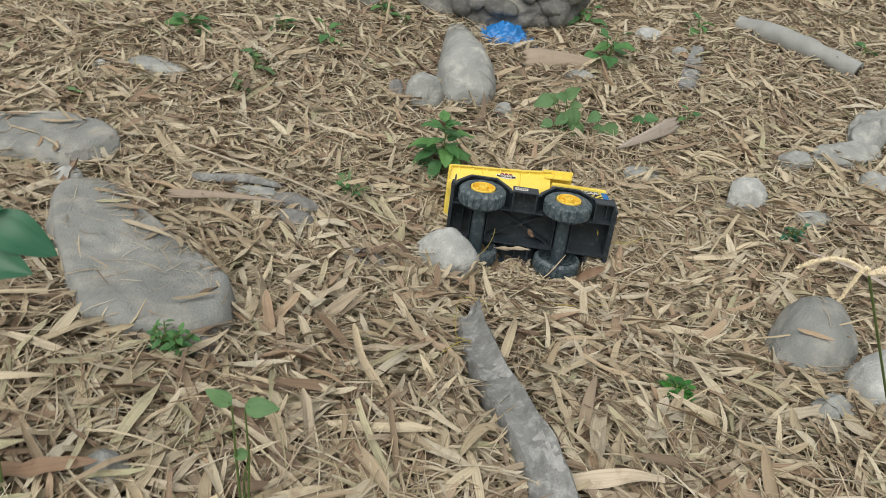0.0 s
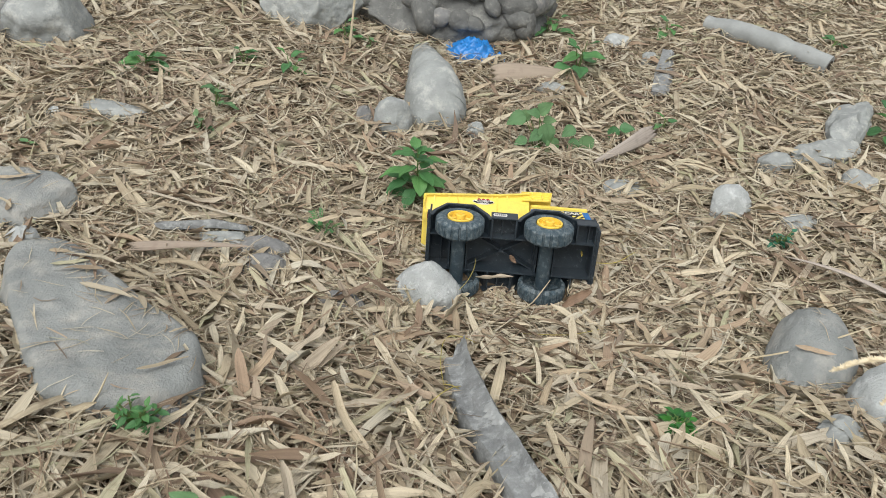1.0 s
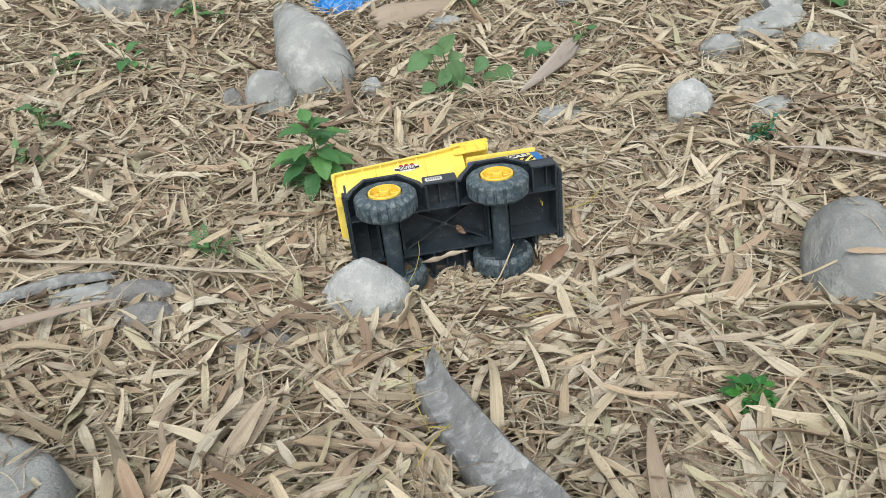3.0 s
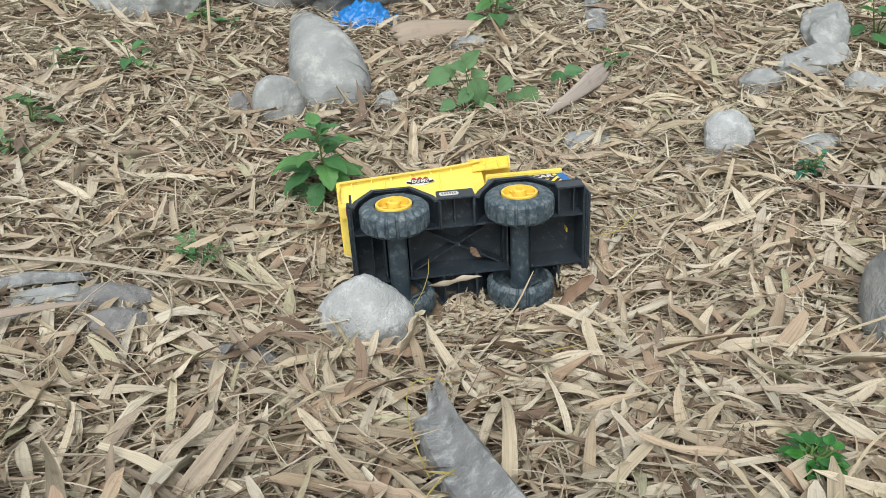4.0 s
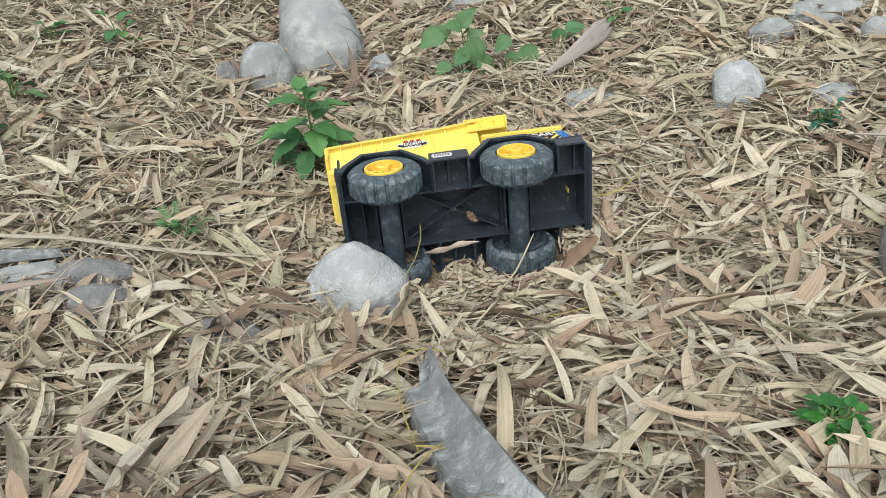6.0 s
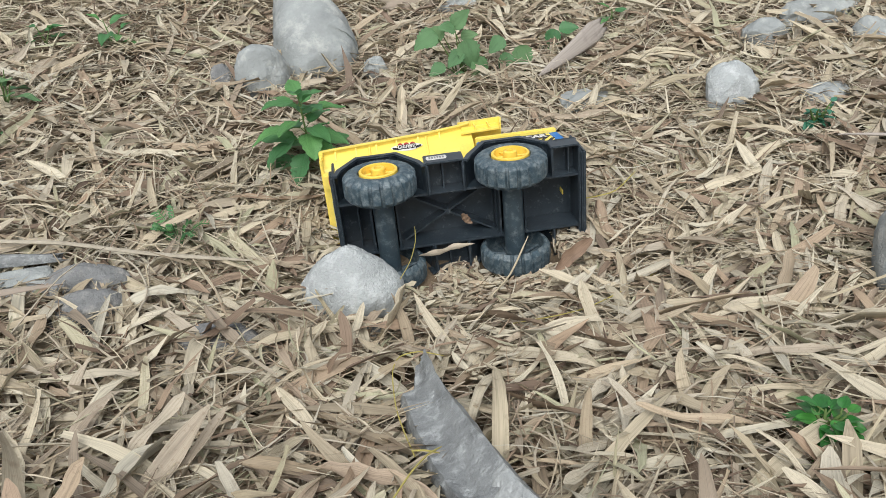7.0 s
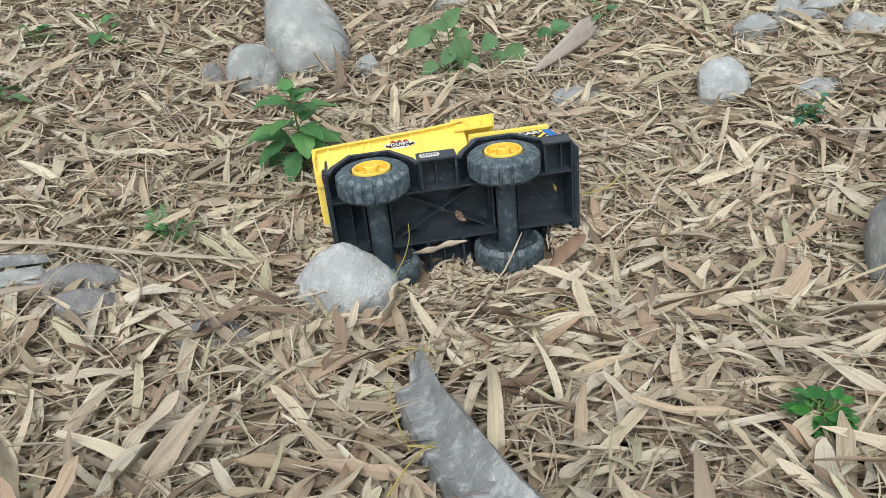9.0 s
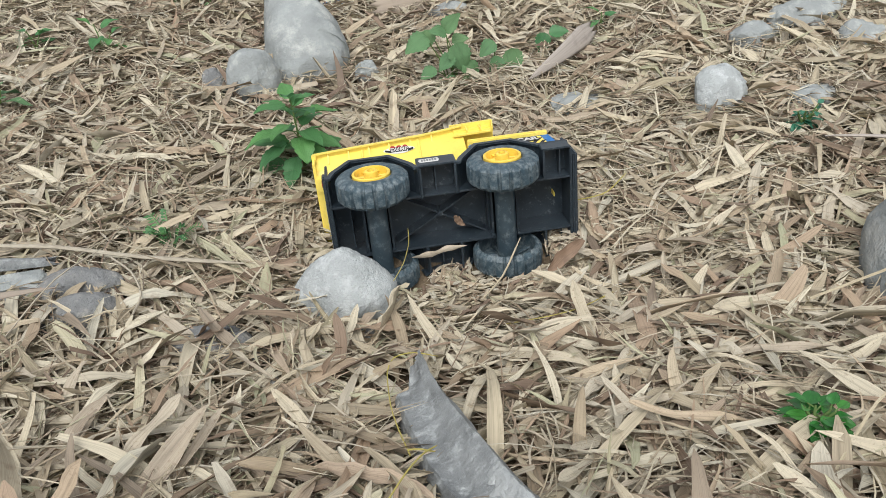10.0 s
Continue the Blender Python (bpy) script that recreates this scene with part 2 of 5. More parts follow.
def prism_y(points, y0, y1, bevel=0.0, bm=None):
    """A polygon of (x, z) drawn out along y."""
    bm = bm or bmesh.new()
    a = [bm.verts.new((x, y0, z)) for x, z in points]
    b = [bm.verts.new((x, y1, z)) for x, z in points]
    bm.faces.new(a), bm.faces.new(b[::-1])
    n = len(points)
    side = [bm.faces.new((a[i], b[i], b[(i + 1) % n], a[(i + 1) % n])) for i in range(n)]
    if bevel:
        edges = list({e for f in side for e in f.edges})
        bmesh.ops.bevel(bm, geom=edges, offset=bevel, segments=2, affect="EDGES", clamp_overlap=True)
    return bm


def strip_y(points, y0, y1, thick, bm=None):
    """A bent sheet that follows a line of (x, z), drawn out along y."""
    p = [Vector((x, 0, z)) for x, z in points]
    out = []
    for i, q in enumerate(p):
        d = (p[min(i + 1, len(p) - 1)] - p[max(i - 1, 0)]).normalized()
        out.append(q + Vector((-d.z, 0, d.x)) * thick)
    return prism_y([(q.x, q.z) for q in p] + [(q.x, q.z) for q in out[::-1]], y0, y1, bm=bm)


def rod(p0, p1, r0, r1=None, n=10, bm=None):
    bm = bm or bmesh.new()
    p0, p1 = Vector(p0), Vector(p1)
    q = (p1 - p0).to_track_quat("Z", "Y").to_matrix().to_4x4()
    bmesh.ops.create_cone(bm, cap_ends=True, segments=n, radius1=r0, radius2=r0 if r1 is None else r1, depth=(p1 - p0).length,
                          matrix=Matrix.Translation((p0 + p1) / 2) @ q)
    return bm


def tube(points, radii, n=6, bm=None):
    """A round, tapering tube along a bent line."""
    bm = bm or bmesh.new()
    pts = [Vector(p) for p in points]
    rings = []
    for i, p in enumerate(pts):
        d = (pts[min(i + 1, len(pts) - 1)] - pts[max(i - 1, 0)]).normalized()
        a = d.orthogonal().normalized() if i == 0 else (rings[-1][1] - d * rings[-1][1].dot(d)).normalized()
        c = d.cross(a)
        r = radii[i] if isinstance(radii, (list, tuple)) else radii
        rings.append(([bm.verts.new(p + (a * math.cos(t) + c * math.sin(t)) * r) for t in (2 * math.pi * k / n for k in range(n))], a))
    for (u, _), (v, _) in zip(rings, rings[1:]):
        for k in range(n):
            bm.faces.new((u[k], u[(k + 1) % n], v[(k + 1) % n], v[k]))
    bm.faces.new(rings[0][0][::-1]), bm.faces.new(rings[-1][0])
    return bm


def empty(name, m):
    ob = new(name)
    ob.empty_display_size = 0.02
    ob.matrix_world = m
    return ob


# ---- the ground ----
def ground(x, y):
    """The lie of the land: a bank on the camera's side, a dip where the toy lies, a slow rise behind."""
    x, y = np.asarray(x, float), np.asarray(y, float)
    z = -0.033 + 0.08 * (1 - np.exp(-((x - 0.32) ** 2) / 0.61)) + 0.11 * np.exp(-(((np.maximum(y, 0.6) - 0.6) / 0.2) ** 2) / 2)
    z = z + 0.05 * np.clip(y - 1.5, 0, 3) - 0.038 * np.exp(-((x - 0.29) / 0.2) ** 2 - ((y - 1.18) / 0.12) ** 2)
    return z + 0.004 * np.sin(11 * x + 3 * y) * np.sin(9 * y - 4 * x + 1) + 0.003 * np.sin(23 * x - 17 * y)


def gz(x, y):
    return float(ground(x, y))


def build_ground():
    inner = np.linspace(-2.6, 3.4, 90)
    xs = np.concatenate([[-80, -30, -12, -5], inner, [6, 14, 35, 80]])
    ys = np.concatenate([[-80, -30, -10, -3], np.linspace(-0.8, 4.6, 84), [7, 14, 35, 80]])
    gx, gy = np.meshgrid(xs, ys, indexing="ij")
    v = np.stack([gx, gy, ground(gx, gy) - 0.012], -1).reshape(-1, 3)
    n = len(ys)
    faces = [(i * n + j, (i + 1) * n + j, (i + 1) * n + j + 1, i * n + j + 1) for i in range(len(xs) - 1) for j in range(n - 1)]
    ob = mesh_object("ground", v.tolist(), faces, M_SOIL)
    return tagged(ob, "brown soil of a riverbank grove under dry leaves", "ground", kind="structure")


build_ground()


# ---- leaf litter ----
def leaf_arrays(rng, x, y, length, width, lift, segs, tilt, base=None):
    """Vertices, faces and uvs of many curled strap leaves, three vertices across."""
    n = len(x)
    u = np.linspace(0, 1, segs + 1)
    shape = np.clip(u, 0.0, 1) ** 0.38 * (1 - u) ** 0.62
    shape = shape / shape.max()
    shape[0], shape[-1] = 0.12, 0.02
    yaw = rng.uniform(0, 2 * np.pi, n)
    pitch, roll = rng.normal(0, tilt, n), rng.normal(0, tilt * 1.6, n)
    curl, twist, sway = rng.normal(0, 0.065, n), rng.normal(0, 1.0, n), rng.normal(0, 0.055, n)
    fold = np.abs(rng.normal(0.15, 0.55, n))
    blunt = np.where(rng.random(n) < 0.35, rng.uniform(0.25, 0.6, n), 0.02)
    kink, bend = rng.uniform(0.3, 0.7, n), np.where(rng.random(n) < 0.3, rng.normal(0, 0.35, n), 0.0)
    rip, ph = rng.uniform(9, 26, n), rng.uniform(0, 6.28, n)
    s = u[None, :] - 0.5
    cx = s * length[:, None]
    cy = sway[:, None] * length[:, None] * (4 * s * s)
    cz = curl[:, None] * length[:, None] * (4 * s * s - 0.33) + 0.03 * length[:, None] * np.sin(7 * s + roll[:, None] * 9)
    cy = cy + bend[:, None] * length[:, None] * np.maximum(u[None, :] - kink[:, None], 0)
    wide = np.repeat(shape[None, :], n, 0)
    wide[:, -1] = blunt
    wide[:, 0] = np.maximum(wide[:, 0], blunt * 0.6)
    half = 0.5 * width[:, None] * wide
    r = roll[:, None] + twist[:, None] * s
    P = np.zeros((n, segs + 1, 3, 3))
    for k, side in enumerate((-1, 0, 1)):
        ly = side * half
        lz = abs(side) * half * (fold[:, None] + 0.35 * np.sin(rip[:, None] * u[None, :] + ph[:, None] + side))
        P[:, :, k, 0] = cx
        P[:, :, k, 1] = cy + ly * np.cos(r) - lz * np.sin(r)
        P[:, :, k, 2] = cz + ly * np.sin(r) + lz * np.cos(r)
    cp, sp = np.cos(pitch)[:, None, None], np.sin(pitch)[:, None, None]
    X, Z = P[..., 0] * cp - P[..., 2] * sp, P[..., 0] * sp + P[..., 2] * cp
    cw, sw = np.cos(yaw)[:, None, None], np.sin(yaw)[:, None, None]
    Y = P[..., 1]
    wx, wy = X * cw - Y * sw + x[:, None, None], X * sw + Y * cw + y[:, None, None]
    if base is None:
        floor_z = ground(wx, wy)
        wz = floor_z + np.maximum(Z + lift[:, None, None], -0.008)
    else:
        wz = Z
    V = np.stack([wx, wy, wz], -1)
    idx = np.arange(n * (segs + 1) * 3).reshape(n, segs + 1, 3)
    F = np.stack([np.stack([idx[:, :-1, k], idx[:, 1:, k], idx[:, 1:, k + 1], idx[:, :-1, k + 1]], -1) for k in (0, 1)], 2)
    UV = np.zeros((n, segs + 1, 3, 2))
    UV[..., 0] = np.array([0, 0.5, 1])[None, None, :]
    UV[..., 1] = u[None, :, None]
    return V.reshape(-1, 3), F.reshape(-1, 4), UV.reshape(-1, 2)


def quads(name, V, F, UV, mat):
    me = bpy.data.meshes.new(name)
    me.vertices.add(len(V))
    me.vertices.foreach_set("co", V.astype(np.float32).ravel())
    me.loops.add(F.size)
    me.loops.foreach_set("vertex_index", F.astype(np.int32).ravel())
    me.polygons.add(len(F))
    me.polygons.foreach_set("loop_start", np.arange(0, F.size, 4, dtype=np.int32))
    me.polygons.foreach_set("loop_total", np.full(len(F), 4, dtype=np.int32))
    me.uv_layers.new(name="UVMap").data.foreach_set("uv", UV[F.ravel()].astype(np.float32).ravel())
    me.materials.append(mat)
    me.update(calc_edges=True)
    me.shade_smooth()
    return me


TOY = pose(0.2752, 1.1868, 0.0053, -97.09, -1.91, -3.80)  # the toy truck, lying on its left side
TOY_INV = np.array(TOY.inverted())


def clear_of_toy(V, F, UV, per):
    """Leaves out every blade that would pierce the toy truck."""
    q = V @ TOY_INV[:3, :3].T + TOY_INV[:3, 3]
    deep = np.where(np.abs(np.abs(q[:, 0]) - 0.078) < 0.046, 0.071, np.where(np.abs(q[:, 0]) < 0.03, 0.062, 0.036))
    inside = (np.abs(q[:, 0]) < 0.168) & (q[:, 1] > -0.0765) & (q[:, 1] < deep) & (q[:, 2] > 0.0) & (q[:, 2] < 0.125)
    good = ~inside.reshape(-1, per).any(1)
    index = np.cumsum(np.repeat(good, per)) - 1
    F = F.reshape(len(good), -1, 4)[good].reshape(-1, 4)
    keep = np.repeat(good, per)
    return V[keep], index[F], UV[keep]


def in_toy(x, y):
    """The ground on which the toy truck lies."""
    return (np.abs(x - 0.275) < 0.165) & (y > 1.125) & (y < 1.34)


def on_driftwood(x, y):
    """The strip of ground under the split branch."""
    mid = np.interp(y, [0.42, 0.585, 0.715, 0.86, 0.99], [0.315, 0.270, 0.231, 0.200, 0.194])
    return (np.abs(x - mid) < 0.036) & (y < 0.99)


def litter():
    rng = np.random.default_rng(4)
    bits = []
    zones = [(-0.95, 1.25, 0.25, 1.55, 12000, 7), (-2.0, 2.8, 1.55, 4.1, 6800, 4), (-2.0, -0.95, 0.0, 1.55, 4500, 3), (1.25, 2.8, 0.0, 1.55, 4500, 3), (-2.0, 2.8, -0.9, 0.25, 1500, 3), (-5.0, 6.0, -3.0, 7.0, 350, 3)]
    for x0, x1, y0, y1, density, segs in zones:
        n = int((x1 - x0) * (y1 - y0) * density)
        x, y = rng.uniform(x0, x1, n), rng.uniform(y0, y1, n)
        length = np.clip(rng.lognormal(np.log(0.068), 0.5, n), 0.02, 0.17)
        width = np.clip(length * rng.uniform(0.045, 0.14, n), 0.003, 0.0135)
        thin_ones = rng.random(n) < 0.45
        width[thin_ones] = rng.uniform(0.0012, 0.0040, thin_ones.sum())
        lift = rng.uniform(0.0, 0.024, n) * (1 - 0.75 * np.exp(-((x - 0.30) / 0.15) ** 4 - ((y - 1.16) / 0.08) ** 4))
        keep = ~(in_toy(x, y) & (lift > 0.003)) & ~(on_driftwood(x, y) & (lift > 0.004))
        if density > 400:  # the deep litter thins out raggedly
            far = np.hypot(x - 0.4, y - 1.6) + 0.12 * np.sin(7 * x + 2) * np.sin(6 * y)
            keep &= rng.random(n) < np.clip((2.5 - far) / 0.65, 0.05, 1)
        bits.append(clear_of_toy(*leaf_arrays(rng, x[keep], y[keep], length[keep], width[keep], lift[keep], segs, 0.2), (segs + 1) * 3))
    # short broken bits where the toy has pressed the litter down
    n = 8000
    x, y = rng.uniform(0.05, 0.50, n), rng.uniform(1.04, 1.40, n)
    bits.append(clear_of_toy(*leaf_arrays(rng, x, y, rng.uniform(0.014, 0.045, n), rng.uniform(0.002, 0.008, n), rng.uniform(0.0, 0.012, n), 5, 0.12), 18))
    n = 650
    x, y = rng.uniform(0.05, 0.132, n), rng.uniform(1.12, 1.36, n)
    bits.append(leaf_arrays(rng, x, y, rng.uniform(0.025, 0.06, n), rng.uniform(0.002, 0.009, n), rng.uniform(0.0, 0.014, n), 5, 0.12))
    # thin straws lying uppermost
    for x0, x1, y0, y1, n in ((-0.7, 1.1, 0.5, 1.6, 5200), (-1.2, 1.7, 1.6, 2.7, 7000)):
        x, y = rng.uniform(x0, x1, n), rng.uniform(y0, y1, n)
        length, width = rng.uniform(0.04, 0.13, n), rng.uniform(0.0009, 0.0024, n)
        lift = rng.uniform(0.012, 0.031, n) * (1 - 0.6 * np.exp(-((x - 0.30) / 0.15) ** 4 - ((y - 1.16) / 0.08) ** 4))
        keep = ~in_toy(x, y) & ~on_driftwood(x, y)
        bits.append(clear_of_toy(*leaf_arrays(rng, x[keep], y[keep], length[keep], width[keep], lift[keep], 5, 0.12), 18))
    at, V, F, UV = 0, [], [], []
    for v, f, uv in bits:
        V.append(v), F.append(f + at), UV.append(uv)
        at += len(v)
    ob = new("leaf_litter", quads("leaf_litter", np.concatenate(V), np.concatenate(F), np.concatenate(UV), M_DRY))
    return tagged(ob, "deep litter of dry tan bamboo leaves and straws", "leaf litter", kind="stuff")


LITTER = litter()


# ---- stones ----
def stone(x, y, size, mat, seed, turn=0.0, sink=0.35, lump=0.22, flat=0.0, tip=(0, 0), name="stone", label="", squash=None, taper=0.0, group="stones in the litter", detail=5, category="stone", facets=7):
    """A worn stone: a ball of the given size (length, width, height), made uneven and sunk into the litter."""
    bm = bmesh.new()
    bmesh.ops.create_icosphere(bm, subdivisions=detail, radius=1)
    off = Vector((seed * 7.3, seed * 3.1, seed * 1.7))
    rng = random.Random(int(seed * 10))
    planes = [(Vector((rng.gauss(0, 1), rng.gauss(0, 1), rng.gauss(0.2, 0.8))).normalized(), rng.uniform(0.70, 0.92)) for _ in range(facets)]
    for v in bm.verts:
        d = v.co.normalized()
        k = 1 + lump * noise.noise(d * 1.1 + off) + lump * 0.55 * noise.noise(d * 2.4 + off) + lump * 0.2 * noise.noise(d * 6 + off) + lump * 0.07 * noise.noise(d * 17 + off)
        p = d * k
        for nrm, far in planes:
            over = p.dot(nrm) - far
            if over > 0:
                p = p - nrm * over * 0.85
        p *= 1 + 0.025 * noise.noise(d * 9 + off) + 0.012 * noise.noise(d * 19 + off) + 0.007 * noise.noise(d * 37 + off)
        if flat and p.z > 1 - flat:
            p.z = 1 - flat + (p.z - 1 + flat) * 0.25
        if squash:
            p.x *= 1 + squash[0] * p.y + squash[1] * p.z
            p.y *= 1 + squash[1] * p.z
        p.y *= 1 - taper * p.x
        p.z *= 1 - 0.5 * taper * p.x
        v.co = Vector((p.x * size[0] / 2, p.y * size[1] / 2, p.z * size[2] / 2))
    me = bpy.data.meshes.new(name)
    bm.to_mesh(me)
    bm.free()
    me.materials.append(mat)
    me.shade_smooth()
    ob = new(name, me)
    ob.matrix_world = pose(x, y, gz(x, y) + size[2] * (0.5 - sink), tip[0], tip[1], turn)
    return tagged(ob, label, category, group)


# the stone thrown against the toy
stone(0.146, 1.142, (0.106, 0.085, 0.102), M_PALE, 3.2, turn=-8, sink=0.20, lump=0.10, squash=(0.0, -0.36), facets=0, label="pale grey rounded stone leaning against the toy truck")
stone(0.149, 1.072, (0.05, 0.035, 0.025), M_BLUISH, 5.1, turn=10, sink=0.25, label="small grey pebble half hidden in dry leaves")
stone(0.012, 1.068, (0.105, 0.075, 0.035), M_BLUISH, 6.4, turn=-15, sink=0.3, label="flat grey stone mostly covered by dry leaves")
stone(-0.136, 1.192, (0.098, 0.056, 0.062), M_BLUISH, 7.7, turn=-8, sink=0.40, lump=0.14, facets=4, label="blue-grey stone half buried in leaf litter")
stone(-0.132, 1.148, (0.088, 0.052, 0.056), M_BLUISH, 9.2, turn=16, sink=0.38, lump=0.16, facets=4, label="blue-grey stone in front of another in the litter")
stone(-0.215, 1.205, (0.11, 0.08, 0.05), M_STONE, 8.3, turn=12, sink=0.4, label="dusty stone under twigs and dry leaves")
# the large slab and its neighbour


def slab_stone(outline, height, mat, label, seed):
    """A broad flat boulder on a rounded outline, with steep sides and an uneven top."""
    pts = [Vector((x, y, 0)) for x, y in outline]
    n = len(pts)
    ring = []
    for i in range(n):
        p0, p1, p2, p3 = (pts[(i + k - 1) % n] for k in range(4))
        for k in range(8):
            t = k / 8
            ring.append(0.5 * (2 * p1 + (p2 - p0) * t + (2 * p0 - 5 * p1 + 4 * p2 - p3) * t * t + (3 * p1 - p0 - 3 * p2 + p3) * t ** 3))
    c = sum(ring, Vector()) / len(ring)
    bm = bmesh.new()
    rows = []
    for r, drop in ((1.0, -0.05), (1.015, 0.0), (1.0, 0.45), (0.985, 0.7), (0.96, 0.87), (0.92, 0.95)) + tuple((0.88 - 0.05 * k, 0.98 + 0.003 * k) for k in range(18)):
        row = []
        for p in ring:
            q = c.lerp(p, r)
            h = height * drop * (1 + 0.10 * noise.noise(Vector((q.x * 7, q.y * 7, seed))) * (r < 0.99)) + 0.004 * noise.noise(Vector((q.x * 30, q.y * 30, seed))) - 0.005 * max(0.0, noise.noise(Vector((q.x * 62, q.y * 62, seed + 4))) - 0.15)
            w = 0.006 * noise.noise(Vector((q.x * 18, q.y * 18, h * 40 + seed)))
            row.append(bm.verts.new((q.x + w, q.y + w, gz(c.x, c.y) + 0.5 * (gz(q.x, q.y) - gz(c.x, c.y)) + h)))
        rows.append(row)
    m = len(ring)
    for u, v in zip(rows, rows[1:]):
        for k in range(m):
            bm.faces.new((u[k], u[(k + 1) % m], v[(k + 1) % m], v[k]))
    bm.faces.new(rows[-1]), bm.faces.new(rows[0][::-1])
    return tagged(part("boulder", bm, mat, None, smooth=60), label, "stone")


slab_stone([(-0.140, 0.745), (-0.130, 0.80), (-0.160, 0.870), (-0.235, 0.935), (-0.32, 1.01), (-0.40, 1.075), (-0.470, 1.06), (-0.455, 0.97), (-0.385, 0.86), (-0.325, 0.77), (-0.275, 0.715), (-0.20, 0.705)],
           0.062, M_BOULDER, "large flat dusty grey boulder strewn with straws", 11.4)
stone(-0.60, 1.235, (0.32, 0.21, 0.11), M_BOULDER, 12.9, turn=10, sink=0.5, lump=0.18, flat=0.3, label="grey dusty boulder partly covered by leaf litter", name="boulder")
stone(-0.500, 1.125, (0.045, 0.035, 0.05), M_PALE, 71.0, turn=20, sink=0.1, label="small white stone between two boulders")
stone(-0.205, 0.945, (0.05, 0.04, 0.03), M_BLUISH, 31.0, sink=0.5, label="small blue-grey pebble in dry leaves")
stone(-0.115, 0.70, (0.035, 0.03, 0.025), M_BLUISH, 32.0, sink=0.4, label="small blue-grey pebble in dry leaves")
# boulders on the bank
stone(0.728, 0.968, (0.205, 0.128, 0.140), M_BOULDER, 14.2, turn=60, sink=0.38, lump=0.08, facets=1, tip=(0, -6), label="rounded brownish grey boulder in dry leaves", name="boulder")
stone(0.805, 0.838, (0.19, 0.14, 0.13), M_PALE, 15.5, turn=15, sink=0.38, lump=0.08, facets=1, label="smooth pale grey boulder in dry leaves", name="boulder")
stone(0.665, 0.768, (0.078, 0.055, 0.055), M_STONE, 16.1, turn=25, sink=0.3, label="small pale stone in leaf litter")
stone(-0.635, 1.575, (0.035, 0.03, 0.03), M_PALE, 61.0, sink=0.2, label="small pale pebble in dry leaves")
stone(-0.53, 1.62, (0.15, 0.07, 0.045), M_STONE, 62.0, turn=4, sink=0.28, label="flat grey stone in dry leaves")
stone(-0.148, 0.715, (0.04, 0.035, 0.035), M_BLUISH, 63.0, sink=0.2, label="small blue-grey pebble beside a boulder")
stone(-0.172, 0.515, (0.05, 0.04, 0.04), M_STONE, 64.0, sink=0.2, label="small grey pebble on the near bank")
stone(0.06, 1.00, (0.03, 0.025, 0.02), M_BLUISH, 65.0, sink=0.1, label="tiny grey pebble in dry leaves")
# the middle distance


def lying_stone(rows, mat, label, seed, name="stone"):
    """A long stone along rows of (x, y, half width, height), rounded over the top, its lower flank broken rough."""
    pts = []
    for k in range(len(rows) - 1):
        for f in range(10):
            w = f / 10
            pts.append([a * (1 - w) + b * w for a, b in zip(rows[k], rows[k + 1])])
    pts.append(list(rows[-1]))
    bm = bmesh.new()
    rings, n = [], 44
    for i, (x, y, w, h) in enumerate(pts):
        p, q = pts[max(i - 1, 0)], pts[min(i + 1, len(pts) - 1)]
        d = Vector((q[0] - p[0], q[1] - p[1], 0)).normalized()
        side = Vector((d.y, -d.x, 0))
        ring = []
        for k in range(n):
            a = 2 * math.pi * k / n
            ca, sa = math.cos(a), math.sin(a)
            c = Vector((x, y, gz(x, y))) + side * w * math.copysign(abs(ca) ** 0.8, ca) + Vector((0, 0, h * (math.copysign(abs(sa) ** 0.85, sa) if sa > 0 else 0.4 * sa)))
            o = c * 11 + Vector((seed, 0, 0))
            rough = 0.004 + 0.009 * max(0.0, ca - 0.1) * max(0.0, 1 - i / (0.55 * len(pts)))
            g = 0.010 * noise.noise(o) + rough * noise.noise(o * 4.5) + 0.0022 * noise.noise(o * 11)
            ring.append(bm.verts.new(c + (side * ca + Vector((0, 0, sa))) * g + d * 0.006 * noise.noise(o * 2)))
        rings.append(ring)
    for u, v in zip(rings, rings[1:]):
        for k in range(n):
            bm.faces.new((u[k], u[(k + 1) % n], v[(k + 1) % n], v[k]))
    bm.faces.new(rings[0][::-1]), bm.faces.new(rings[-1])
    return tagged(part(name, bm, mat, None, smooth=70), label, "stone", "stones in the litter")


lying_stone([(0.175, 1.762, 0.020, 0.020), (0.172, 1.772, 0.050, 0.055), (0.164, 1.80, 0.070, 0.088), (0.157, 1.86, 0.076, 0.108), (0.143, 1.94, 0.063, 0.108), (0.130, 2.02, 0.048, 0.098), (0.121, 2.09, 0.038, 0.082), (0.116, 2.135, 0.028, 0.060), (0.114, 2.155, 0.014, 0.03)],
            M_STONE, "tall grey stone with dry leaves stuck to it", 17.6)
stone(0.058, 1.738, (0.098, 0.080, 0.105), M_STONE, 18.3, turn=25, sink=0.24, lump=0.12, facets=6, label="angular grey stone beside a taller one")
stone(-0.006, 1.745, (0.04, 0.05, 0.06), M_BLUISH, 19.0, sink=0.3, label="small grey flake of stone on edge")
stone(0.253, 1.742, (0.044, 0.036, 0.046), M_STONE, 20.2, sink=0.12, label="small round grey pebble")
shell = stone(0.764, 1.455, (0.094, 0.080, 0.094), M_PALE, 57.7, turn=20, sink=0.26, lump=0.10, facets=3, label="pale round stone with a dark chip")
